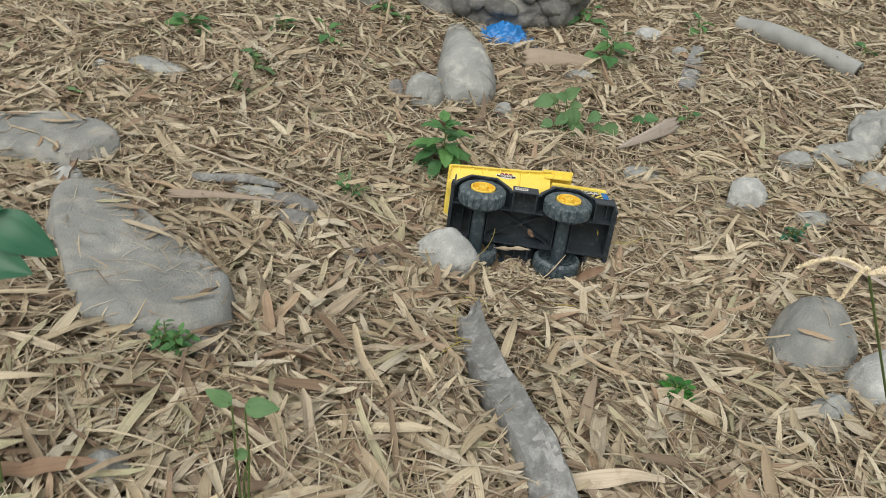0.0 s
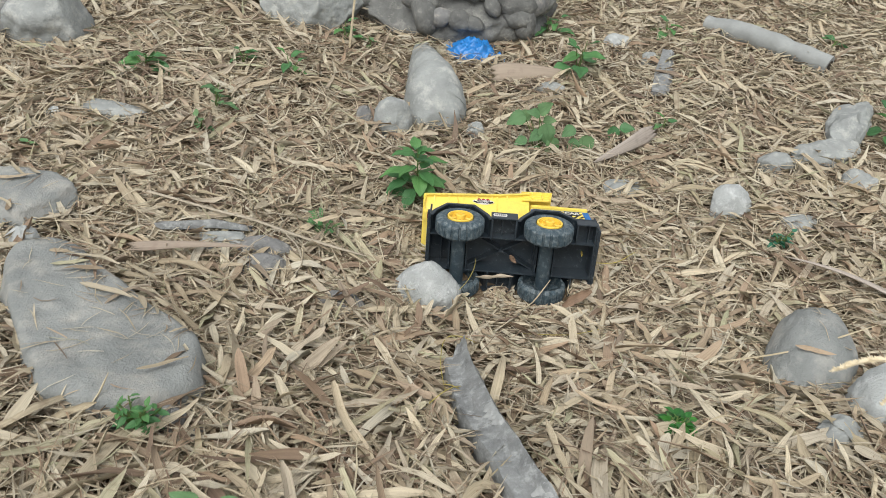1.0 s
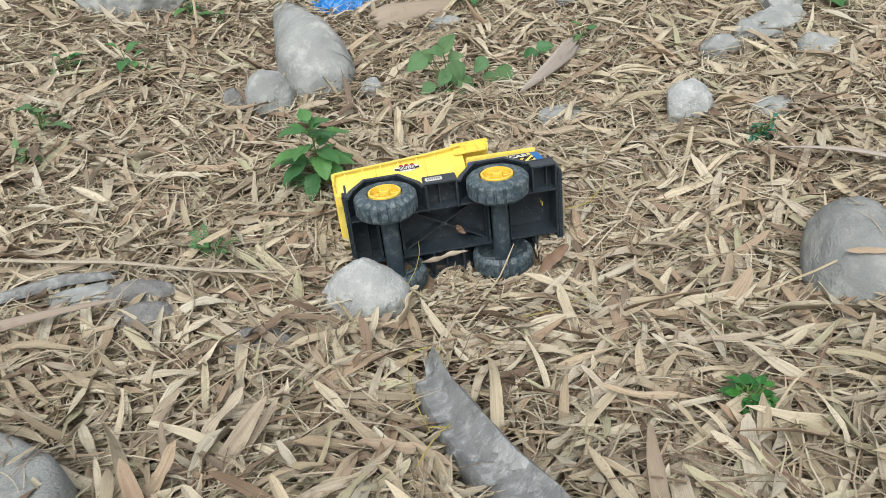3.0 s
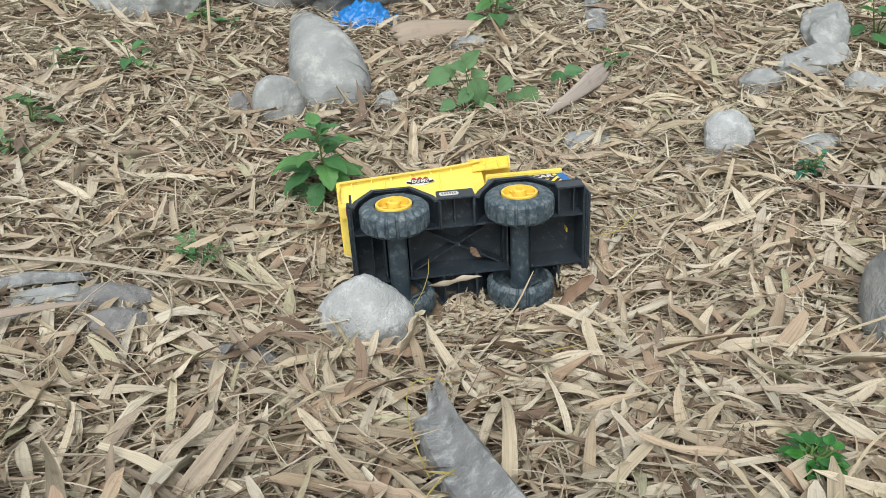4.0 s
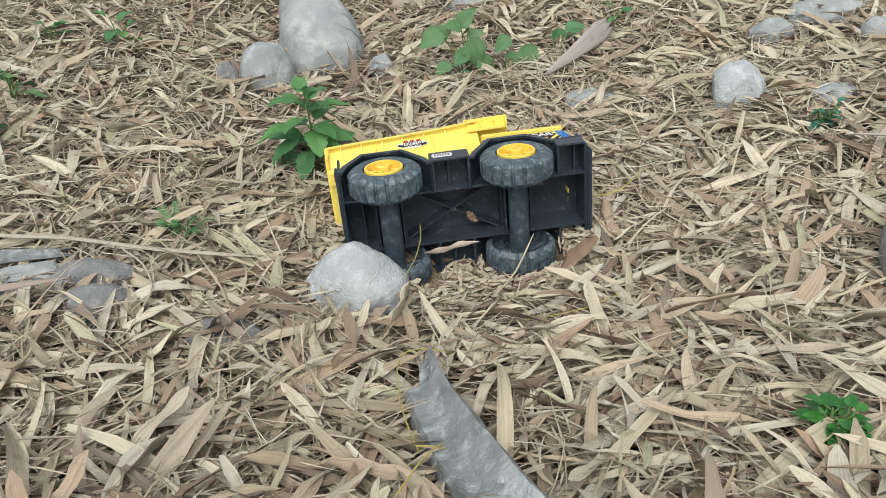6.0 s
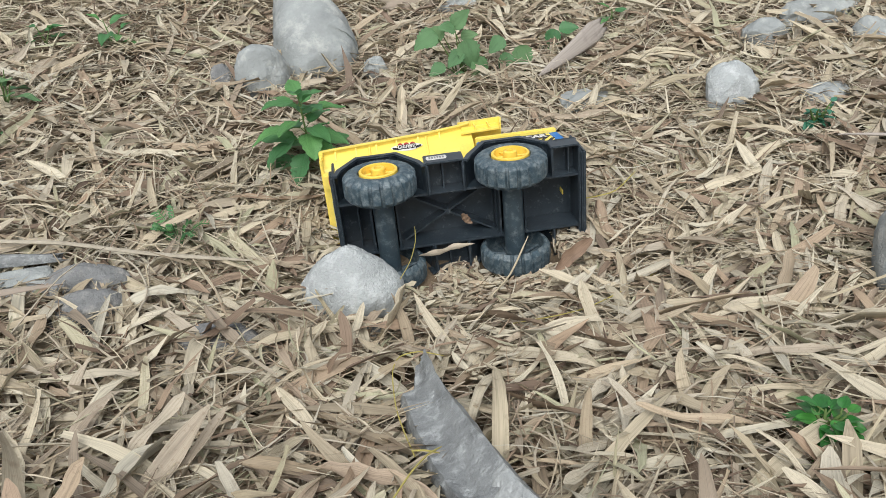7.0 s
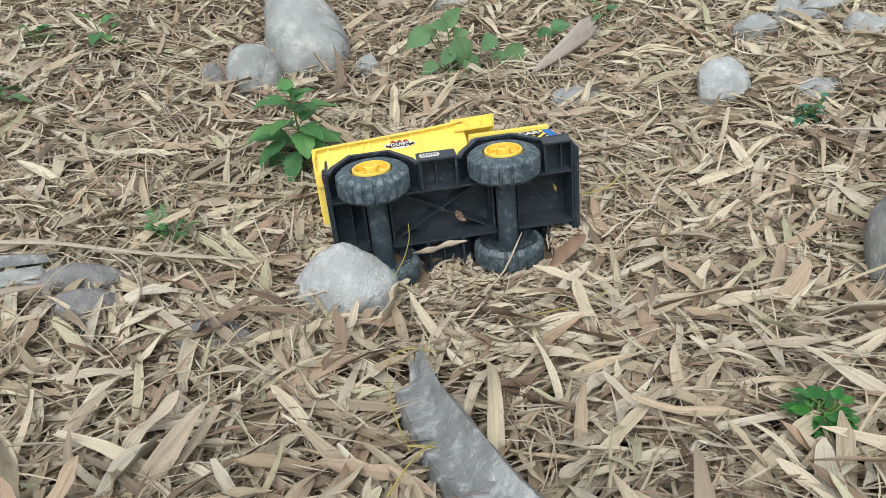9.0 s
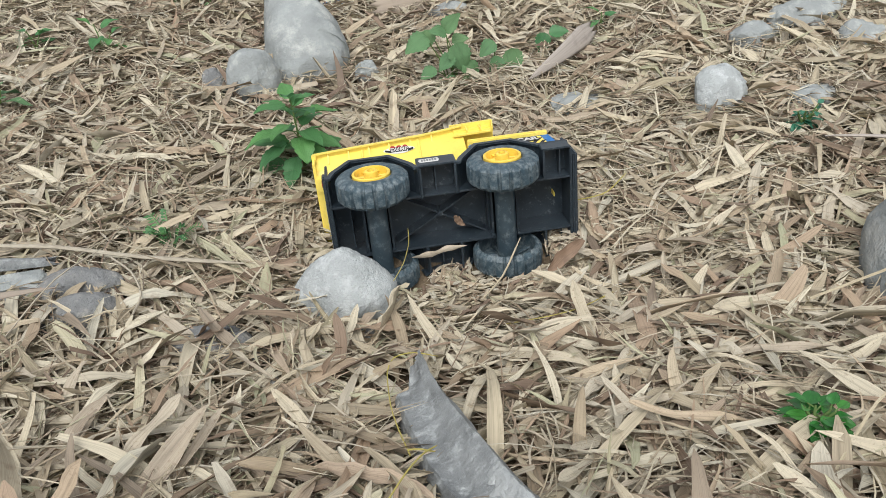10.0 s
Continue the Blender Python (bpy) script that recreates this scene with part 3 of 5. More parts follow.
# no notch is cut: a dark block carries its shade in the colour
part("chip", box(0.002, 0.024, -0.044, -0.030, -0.016, -0.003, 0.004), M_HOLLOW_SHADE, shell, "dark block painted as the shade in a chipped notch")
stone(0.572, 1.53, (0.115, 0.075, 0.04), M_STONE, 22.4, sink=0.26, label="flat grey stone level with the litter")
stone(0.89, 1.405, (0.105, 0.06, 0.04), M_STONE, 23.4, turn=10, sink=0.26, label="flat pale stone in leaf litter")
stone(1.08, 1.555, (0.09, 0.07, 0.07), M_STONE, 24.8, turn=-10, sink=0.38, label="grey stone with a flat top")
stone(0.46, 2.015, (0.085, 0.05, 0.045), M_STONE, 25.3, sink=0.38, label="grey stone under a fallen sheath")
stone(0.700, 2.335, (0.085, 0.07, 0.065), M_PALE, 26.5, turn=30, sink=0.33, lump=0.25, label="pale angular stone in dry leaves")
stone(0.778, 2.24, (0.055, 0.06, 0.05), M_STONE, 27.7, sink=0.4, label="grey stone beside a strip of bark")
stone(0.935, 1.65, (0.11, 0.075, 0.06), M_STONE, 28.5, turn=20, sink=0.38, lump=0.25, label="grey angular stone beside a pale rock")
stone(1.055, 1.675, (0.17, 0.085, 0.07), M_STONE, 33.1, turn=14, sink=0.36, lump=0.32, label="pale grey angular rock in dry leaves")
stone(1.155, 1.795, (0.29, 0.105, 0.105), M_STONE, 34.6, turn=56, sink=0.36, lump=0.32, label="long pale grey rock in dry leaves")
# behind: boulders and a bank of cemented gravel
stone(-0.80, 1.99, (0.21, 0.22, 0.20), M_STONE, 41.2, turn=20, sink=0.35, lump=0.2, label="grey boulder behind the leaf litter", name="boulder")
stone(-0.97, 1.96, (0.17, 0.22, 0.20), M_BLUISH, 42.8, turn=70, sink=0.35, lump=0.2, label="grey boulder behind the leaf litter", name="boulder")
stone(-0.215, 2.375, (0.32, 0.30, 0.30), M_STONE, 43.1, turn=-20, sink=0.30, lump=0.15, label="smooth light grey boulder at the foot of a bank", name="boulder", detail=6)


def gravel_bank():
    """A low mass of cemented gravel with cobbles standing out of it."""
    rng = random.Random(6)
    root = stone(0.205, 2.545, (0.68, 0.54, 0.40), M_CONGLOM, 44.7, turn=8, sink=0.36, lump=0.22, name="gravel_bank", label="dark bank of cemented gravel and cobbles", detail=6, category="rock")
    inv = root.matrix_world.inverted()
    for i in range(46):
        a, e = rng.uniform(-2.9, -0.25), rng.uniform(0.05, 0.9)
        d = Vector((math.cos(a) * math.cos(e) * 0.345, math.sin(a) * math.cos(e) * 0.275, math.sin(e) * 0.205 - 0.02))
        r = rng.uniform(0.018, 0.05)
        bm = bmesh.new()
        bmesh.ops.create_icosphere(bm, subdivisions=2, radius=r)
        o = Vector((i * 2.1, 3, i))
        for v in bm.verts:
            v.co *= 1 + 0.35 * noise.noise(v.co * 28 + o)
        ob = part("cobble", bm, rng.choice((M_BLUISH, M_CONGLOM, M_CONGLOM)), root, smooth=80)
        ob.matrix_basis = Matrix.Translation(d) @ pose(0, 0, 0, rng.uniform(0, 90), rng.uniform(0, 90), 0) @ Matrix.Diagonal((1.2, 1, 0.8, 1))
    return root


gravel_bank()


# ---- dead wood and sheaths ----
def slab(name, rows, mat, label, category, steps=14, rough=0.10, seed=1.0):
    """A split length of wood along rows of (x, y, lift, half width, half height): a ridged top over a flat underside."""
    cross = [(-1, -0.6), (-1.0, 0.2), (-0.93, 0.42), (-0.25, 0.72), (0.38, 0.97), (0.5, 0.88), (0.88, 0.0), (1.0, -0.7), (0.2, -0.9), (-0.5, -0.85)]
    bm = bmesh.new()
    pts = []
    for i in range(steps * (len(rows) - 1) + 1):
        k, f = min(i // steps, len(rows) - 2), i / steps
        f -= k
        pts.append([a * (1 - f) + b * f for a, b in zip(rows[k], rows[k + 1])])
    rings = []
    for i, (x, y, z, w, h) in enumerate(pts):
        q = pts[min(i + 1, len(pts) - 1)]
        p = pts[max(i - 1, 0)]
        d = Vector((q[0] - p[0], q[1] - p[1], 0)).normalized()
        side = Vector((d.y, -d.x, 0))
        ring = []
        for j, (a, b) in enumerate(cross):
            n1 = noise.noise(Vector((i * 0.10, j * 1.3, seed))) * rough + noise.noise(Vector((i * 0.27, j * 2.3, seed + 5))) * rough * 0.6
            c = Vector((x, y, gz(x, y) + z)) + side * a * w * (1 + n1) + Vector((0, 0, b * h * (1 + 1.5 * n1)))
            ring.append(bm.verts.new(c + d * noise.noise(Vector((j * 1.7, i * 0.01, seed))) * 0.03 * (i in (0, len(pts) - 1))))
        rings.append(ring)
    n = len(cross)
    for u, v in zip(rings, rings[1:]):
        for k in range(n):
            bm.faces.new((u[k], u[(k + 1) % n], v[(k + 1) % n], v[k]))
    bm.faces.new(rings[0]), bm.faces.new(rings[-1][::-1])
    me = bpy.data.meshes.new(name)
    bmesh.ops.recalc_face_normals(bm, faces=bm.faces[:])
    bm.to_mesh(me)
    bm.free()
    me.materials.append(mat)
    me.shade_smooth()
    me.set_sharp_from_angle(angle=radians(28))
    return tagged(new(name, me), label, category)


def driftwood():
    """A split length of grey wood: a long face rising to a ridge, a steep side beyond it, a notched and pointed broken end."""
    ys = [0.42, 0.50, 0.585, 0.65, 0.715, 0.77, 0.82, 0.86, 0.935, 0.99]
    left = [0.290, 0.270, 0.246, 0.225, 0.208, 0.193, 0.181, 0.176, 0.171, 0.171]
    ridge = [0.330, 0.308, 0.284, 0.263, 0.246, 0.232, 0.221, 0.213, 0.202, 0.201]
    foot = [0.344, 0.322, 0.298, 0.277, 0.260, 0.248, 0.239, 0.230, 0.214, 0.206]
    bm = bmesh.new()
    rings, count = [], 128
    for i in range(count + 1):
        y = 0.42 + (0.968 - 0.42) * i / count
        xl, xr, xf = (float(np.interp(y, ys, row)) for row in (left, ridge, foot))
        if y > 0.931:  # the tongue left standing beyond the notch
            t = (y - 0.931) / 0.037
            xl = 0.181 + 0.010 * t ** 0.8
            xr, xf = 0.203 - 0.002 * t, 0.211 - 0.007 * t
        g = gz(0.5 * (xl + xr), y)
        rise = 1.12
        prof = [(xl + 0.001, -0.012), (xl - 0.001, 0.006), (xl, 0.020)]
        for k in range(1, 15):
            f = k / 14
            prof.append((xl + (xr - xl) * f, 0.025 + 0.017 * f ** 1.4 - 0.003 * math.sin(math.pi * f)))
        prof += [(xr + 0.3 * (xf - xr), 0.036), (xr + 0.65 * (xf - xr), 0.023), (xf, 0.006), (xf, -0.012)]
        ring = []
        for k, (x, h) in enumerate(prof):
            o = Vector((x * 60, y * 14, 3.0))
            n1 = 0.0032 * noise.noise(o) + 0.0008 * noise.noise(Vector((x * 210, y * 34, 9.0))) + 0.0007 * noise.noise(Vector((x * 90, y * 130, 4.0)))
            cut = noise.noise(Vector((x * 40 + 5, y * 22, 1.5)))
            step = -0.0016 if cut > 0.16 else 0.0  # where the grey skin has flaked away
            edge = 0.0022 * noise.noise(Vector((k * 0.6, y * 45, 6.0)))
            top = 0 < k < len(prof) - 1
            ring.append(bm.verts.new((x + edge, y, g + h * rise + (n1 + step) * top)))
        rings.append(ring)
    m = len(rings[0])
    for u, v in zip(rings, rings[1:]):
        for k in range(m):
            bm.faces.new((u[k], u[(k + 1) % m], v[(k + 1) % m], v[k]))
    bm.faces.new(rings[0]), bm.faces.new(rings[-1][::-1])
    root = part("driftwood", bm, M_WOOD, None, smooth=40)
    # bare patches near the ridge where the skin has split off
    for y0, y1, a0, a1, seed in ((0.745, 0.795, 0.50, 1.0, 2.0), (0.575, 0.640, 0.40, 1.0, 7.0)):
        bm = bmesh.new()
        grid = []
        for i in range(25):
            y = y0 + (y1 - y0) * i / 24
            xl, xr = (float(np.interp(y, ys, row)) for row in (left, ridge))
            pinch = math.sin(math.pi * (0.06 + 0.88 * i / 24)) ** 0.5
            lo = a1 - (a1 - a0) * pinch * (0.8 + 0.5 * noise.noise(Vector((i * 0.35, seed, 0))))
            row = []
            for k in range(9):
                f = lo + (a1 - lo) * k / 8
                h = 0.025 + 0.017 * f ** 1.4 - 0.003 * math.sin(math.pi * f)
                lift = -0.0015 + 0.0042 * (math.sin(math.pi * k / 8) * math.sin(math.pi * i / 24)) ** 0.35
                row.append(bm.verts.new((xl + (xr - xl) * f, y, gz(0.5 * (xl + xr), y) + h * 1.12 + lift + 0.0018 * noise.noise(Vector((f * 9, y * 160, seed))))))
            grid.append(row)
        for u, v in zip(grid, grid[1:]):
            for k in range(8):
                bm.faces.new((u[k], u[k + 1], v[k + 1], v[k]))
        part("bare_patch", bm, M_BARE, root, "pale bare wood where the skin has split off", smooth=50)
    return tagged(root, "weathered grey split branch with a notched broken tip", "branch")


driftwood()


def log():
    """A fallen round log; a dark disc paints the shade of its hollow end."""
    p0, p1 = Vector((1.0, 2.47, gz(1.0, 2.47) + 0.02)), Vector((1.262, 2.165, gz(1.262, 2.165) + 0.022))
    line, radii = [], []
    for k in range(25):
        t = k / 24
        line.append(p0.lerp(p1, t) + Vector((0, 0, 0.012 * math.sin(3.1 * t))) + Vector((1, 1, 0)) * 0.006 * math.sin(5 * t + 1))
        radii.append(0.028 + 0.006 * math.sin(2.6 * t + 0.4) + 0.003 * noise.noise(Vector((t * 9, 0, 2))))
    bm = tube(line, radii, 22)
    for v in bm.verts:
        v.co += Vector((1, 1, 1)) * 0.004 * noise.noise(v.co * 22)
    ob = part("log", bm, M_LOG, None, smooth=55)
    d = (line[-1] - line[-2]).normalized()
    part("hollow_end_shade", rod(line[-1] - d * 0.004, line[-1] + d * 0.0015, radii[-1] * 0.62, n=16), M_HOLLOW_SHADE, ob, "dark disc painted as the shade inside the hollow end")
    return tagged(ob, "smooth grey fallen log with a dark hollow end", "log")


log()
slab("bark", [(0.742, 1.98, 0.02, 0.022, 0.006), (0.79, 2.12, 0.02, 0.026, 0.008), (0.83, 2.25, 0.025, 0.018, 0.008)], M_WOOD, "strip of grey bark on dry leaves", "bark", seed=9.0)
slab("twig", [(-0.31, 1.205, 0.03, 0.007, 0.007), (-0.225, 1.225, 0.036, 0.008, 0.008), (-0.165, 1.228, 0.03, 0.004, 0.005)], M_WOOD, "bent grey twig over a stone", "twig", seed=12.0)


def sheath(x, y, lift, length, width, turn, tip, label, curl=1.6, taper=0.15, mat=None):
    """A fallen culm sheath: a stiff, tapering, rolled-in blade with real thickness."""
    nu, nv = 18, 9
    V, F, UV = [], [], []
    for i in range(nu + 1):
        u = i / nu
        w = width * (1 - u) ** 0.6 * (1 - taper) + width * taper * (1 - u)
        w *= 0.55 + 0.45 * min(1.0, u / 0.16) ** 0.6
        for j in range(nv):
            a = (j / (nv - 1) - 0.5) * curl
            V.append((u * length + 0.012 * math.sin(j * 2.3 + x * 40) * (1 - u) ** 3, w * math.sin(a) / curl, w * (math.cos(a) - 0.85) / curl * 0.9 + 0.05 * length * math.sin(u * 3)))
            UV.append((j / (nv - 1), u))
    for i in range(nu):
        for j in range(nv - 1):
            F.append((i * nv + j, (i + 1) * nv + j, (i + 1) * nv + j + 1, i * nv + j + 1))
    ob = new("bamboo_sheath", quads("bamboo_sheath", np.array(V), np.array(F), np.array(UV), mat or M_SHEATH))
    th = ob.modifiers.new("thickness", "SOLIDIFY")
    th.thickness = 0.002
    ob.matrix_world = pose(x, y, gz(x, y) + lift, tip[0], tip[1], turn)
    return tagged(ob, label, "bamboo sheath")


sheath(0.310, 2.045, 0.030, 0.27, 0.08, 15, (55, 2), "brown curved bamboo sheath lying on stones", curl=1.0)
sheath(0.672, 1.752, 0.040, 0.205, 0.046, 218, (-58, 9), "greyish purple dry bamboo sheath with a raised end", curl=0.9, mat=M_GREYSHEATH)
sheath(0.95, 1.115, 0.03, 0.20, 0.035, 142, (20, 2), "grey dry sheath strip among the leaves", curl=1.4, mat=M_GREYSHEATH)
sheath(-0.33, 1.125, 0.036, 0.19, 0.020, 9, (30, 2), "long brown dry sheath strip over the litter", curl=1.4)
sheath(-0.405, 1.060, 0.062, 0.27, 0.020, -38, (10, 2), "long brown sheath strip along a boulder's edge", curl=1.2)


# ---- weeds ----
def leaf_blade(length, width, droop, fold, kind="ovate", teeth=0, seed=0):
    """One broad leaf along +x from its stalk."""
    nu, nv = (14 if teeth else 9), 5
    V, F, UV = [], [], []
    for i in range(nu + 1):
        u = i / nu
        if kind == "heart":
            w = (math.sin(math.pi * min(u * 1.0, 1)) ** 0.55) * (1.12 - 0.75 * u)
        else:
            w = math.sin(math.pi * u ** 0.8) ** 0.75 * (1.05 - 0.25 * u)
        w = w * width / 2 * (1 + (0.13 if i % 2 else -0.05) * (1 if teeth else 0))
        for j in range(nv):
            s = (j - 2) / 2
            V.append((length * u, w * s, fold * abs(s) * w - droop * length * u * u + 0.04 * length * math.sin(9 * u + seed) * abs(s) + (0.012 * length if j == 2 else 0) * -1))
            UV.append((0.5 + s / 2, u))
    for i in range(nu):
        for j in range(nv - 1):
            F.append((i * nv + j, (i + 1) * nv + j, (i + 1) * nv + j + 1, i * nv + j + 1))
    return np.array(V), np.array(F), np.array(UV)


def weed(x, y, height, leaves, leaf_len, mat, label, seed, kind="ovate", lean=(0, 0), teeth=0, ratio=0.6, spread=1.0, stems=1, low=0.15, lift=0.0, name="weed"):
    """A small plant: one or more stems with leaves set round them, each leaf a part of its own."""
    rng = random.Random(seed)
    root = empty(name, pose(x, y, gz(x, y) + 0.010 + lift))
    tagged(root, label, "plant", "weeds in the litter")
    shapes = [quads("leaf", *leaf_blade(1, ratio * rng.uniform(0.9, 1.1), rng.uniform(0.12, 0.4), rng.uniform(0.15, 0.4), kind, teeth, k), mat) for k in range(5)]
    for s in range(stems):
        a0 = rng.uniform(0, 6.28)
        out = 0 if stems == 1 else rng.uniform(0.25, 0.6) * height
        top = Vector((lean[0] + out * math.cos(a0), lean[1] + out * math.sin(a0), height * (1 if s == 0 else rng.uniform(0.6, 1))))
        line = [top * t + Vector((rng.uniform(-1, 1), rng.uniform(-1, 1), 0)) * 0.025 * height * (0 < t) for t in (0, 0.3, 0.6, 1.0)]
        part("stem", tube(line, [0.0022 * (height / 0.1) ** 0.5 + 0.0006, 0.0018, 0.0014, 0.0008], 6), M_STEM, root, smooth=60)
        per = max(2, leaves // stems)
        for k in range(per):
            t = low + (1 - low) * (k + 0.5) / per
            i = min(int(t * 3), 2)
            p = line[i].lerp(line[i + 1], min(max((t - (0, 0.3, 0.6)[i]) / (0.3, 0.3, 0.4)[i], 0), 1))
            yaw = a0 + k * 2.4 + rng.uniform(-0.3, 0.3)
            size = leaf_len * (1.12 - 0.55 * t ** 2) * rng.uniform(0.8, 1.12)
            rise = rng.uniform(-0.1, 0.35) + 0.7 * t ** 3
            stalk = size * 0.28 * spread
            d = Vector((math.cos(yaw) * math.cos(rise), math.sin(yaw) * math.cos(rise), math.sin(rise)))
            part("leaf_stalk", tube([p, p + d * stalk * 0.5, p + d * stalk], 0.0006, 4), M_STEM, root)
            leaf = new("leaf", shapes[rng.randrange(5)])
            leaf.parent = root
            leaf.matrix_basis = Matrix.Translation(p + d * stalk) @ pose(0, 0, 0, rng.uniform(-18, 18), 0, math.degrees(yaw)) @ pose(0, 0, 0, 0, -math.degrees(rise) + rng.uniform(-5, 25), 0) @ Matrix.Diagonal((size, size, size, 1))
    return root


weed(0.125, 1.440, 0.112, 26, 0.058, M_GREEN, "fresh green upright weed with toothed leaves", 3, teeth=1, ratio=0.6, lean=(-0.008, 0.0))


def broad_weed(x, y, leaves, mat, label, seed, name="weed", bow=0.35, ratio=0.92, kind="heart", teeth=1):
    """A weed with broad leaves turned to the open side, each (dx, dy, height, length, direction in degrees) on its own stalk."""
    rng = random.Random(seed)
    root = tagged(empty(name, pose(x, y, gz(x, y) + 0.008)), label, "plant", "weeds in the litter")
    shapes = [quads("leaf", *leaf_blade(1, ratio * rng.uniform(0.93, 1.08), rng.uniform(0.1, 0.3), rng.uniform(0.1, 0.3), kind, teeth, k), mat) for k in range(4)]
    for dx, dy, h, size, turn in leaves:
        a = radians(turn)
        d = Vector((math.cos(a), -bow, math.sin(a) * 0.9)).normalized()
        nrm = Vector((rng.uniform(-0.25, 0.25), -0.62, 0.75))
        nrm = (nrm - d * nrm.dot(d)).normalized()
        p = Vector((dx, dy, h)) - d * size * 0.35
        part("leaf_stalk", tube([(dx * 0.2, dy * 0.2, -0.012), (dx * 0.45, dy * 0.5, max(h, 0.015) * 0.55), p - Vector((0, 0, 0.004)), p + d * 0.003], [0.0014, 0.0011, 0.0008, 0.0006], 5), M_STEM, root, smooth=60)
        leaf = new("leaf", shapes[rng.randrange(4)])
        leaf.parent = root
        m = Matrix((d, nrm.cross(d), nrm)).transposed().to_4x4()
        m.translation = p
        leaf.matrix_basis = m @ Matrix.Diagonal((size, size, size, 1))
    return root


broad_weed(0.405, 1.708, [(-0.060, 0.0, 0.074, 0.046, 200), (-0.043, 0.01, 0.078, 0.034, 250), (-0.006, 0.01, 0.094, 0.040, 60), (-0.022, 0.0, 0.088, 0.032, 150), (0.006, -0.01, 0.050, 0.052, 285), (-0.014, -0.01, 0.040, 0.036, 215), (-0.046, -0.01, 0.024, 0.032, 200),
                          (0.024, -0.01, 0.020, 0.042, 300), (0.010, 0.02, 0.064, 0.030, 20), (-0.010, -0.02, 0.008, 0.024, 240), (0.012, -0.02, 0.006, 0.022, 290), (-0.03, -0.02, 0.006, 0.020, 210), (0.0, 0.0, 0.03, 0.026, 120)], M_DUSTY, "dull green weed with broad leaves behind the toy truck", 5)
broad_weed(0.485, 1.708, [(-0.018, 0.0, 0.048, 0.036, 215), (-0.006, -0.01, 0.020, 0.034, 230), (0.022, -0.01, 0.026, 0.048, 275), (0.006, 0.0, 0.012, 0.028, 260)], M_DUSTY, "dull green weed with broad hanging leaves", 6)
broad_weed(0.585, 1.755, [(-0.004, 0.0, 0.024, 0.038, 250), (0.020, 0.0, 0.036, 0.036, 10), (0.004, 0.01, 0.012, 0.026, 200)], M_GREEN, "small green weed with broad leaves", 7)
weed(0.715, 1.81, 0.03, 4, 0.035, M_GREEN, "small green weed beside a raised sheath", 8, kind="heart", ratio=0.75)
weed(0.55, 2.125, 0.085, 11, 0.062, M_GREEN, "fresh green weed with broad leaves by a fallen sheath", 9, kind="heart", ratio=0.8, stems=3)
weed(0.87, 2.42, 0.05, 7, 0.045, M_GREEN, "small green weed in dry leaves", 10, stems=2)
weed(1.33, 2.32, 0.03, 5, 0.05, M_GREEN, "low green weed in dry leaves", 11, stems=2)
weed(-0.53, 1.84, 0.04, 9, 0.055, M_GREEN, "low pale green weed with broad leaves", 12, kind="heart", ratio=0.85, stems=3)
weed(-0.325, 1.95, 0.035, 7, 0.035, M_GREEN, "small green seedling in dry leaves", 13, stems=2)
weed(-0.205, 1.93, 0.05, 9, 0.042, M_GREEN, "small green weed in dry leaves", 14, stems=2)
weed(-0.335, 1.70, 0.05, 8, 0.04, M_DUSTY, "withering grey-green weed in dry leaves", 15, stems=3)
weed(-0.345, 1.60, 0.03, 6, 0.03, M_DUSTY, "withering grey-green seedling in dry leaves", 16, stems=2)
weed(0.815, 1.312, 0.036, 22, 0.016, M_BLUEGREEN, "small blue-green seedling in dry leaves", 17, stems=5, ratio=0.7, lift=0.008)
weed(0.462, 0.780, 0.020, 30, 0.020, M_GLOSSY, "low glossy green weed with rounded leaves", 18, ratio=0.85, stems=7, lift=0.010, spread=1.6)
weed(-0.172, 0.690, 0.045, 64, 0.015, M_GREEN, "bushy little green weed beside a boulder", 19, ratio=0.6, stems=8, lift=0.006)
weed(1.245, 1.76, 0.08, 10, 0.06, M_GREEN, "green weed with broad leaves", 20, kind="heart", ratio=0.8, stems=3)
weed(-0.10, 2.205, 0.05, 6, 0.045, M_GREEN, "small green weed at the foot of a boulder", 21, stems=2)
weed(0.50, 2.40, 0.06, 8, 0.05, M_GREEN, "small green weed at the foot of a bank", 22, stems=2)
weed(-0.02, 2.18, 0.03, 5, 0.03, M_DUSTY, "small seedling in dry leaves", 23, stems=2)
weed(-0.62, 1.42, 0.02, 4, 0.03, M_DUSTY, "tiny dull green seedling in dry leaves", 24, stems=2)
broad_weed(-0.035, 0.50, [(0.022, -0.040, 0.194, 0.027, 15), (-0.004, -0.040, 0.198, 0.023, 140), (0.004, -0.02, 0.110, 0.018, 210)], M_DUSTY, "light green seedling on the near bank", 25, bow=0.1, ratio=0.68, kind="ovate", teeth=0)
broad_weed(-0.27, 0.47, [(0.072, 0.016, 0.298, 0.054, -22), (0.054, 0.001, 0.283, 0.060, -10), (0.042, 0.019, 0.317, 0.042, 0), (0.03, 0.02, 0.26, 0.06, 190), (0.02, 0.03, 0.22, 0.06, 160)], M_BLUEGREEN, "tall leafy bluish green plant on the near bank", 26, bow=0.1, ratio=0.62, kind="ovate", teeth=0)


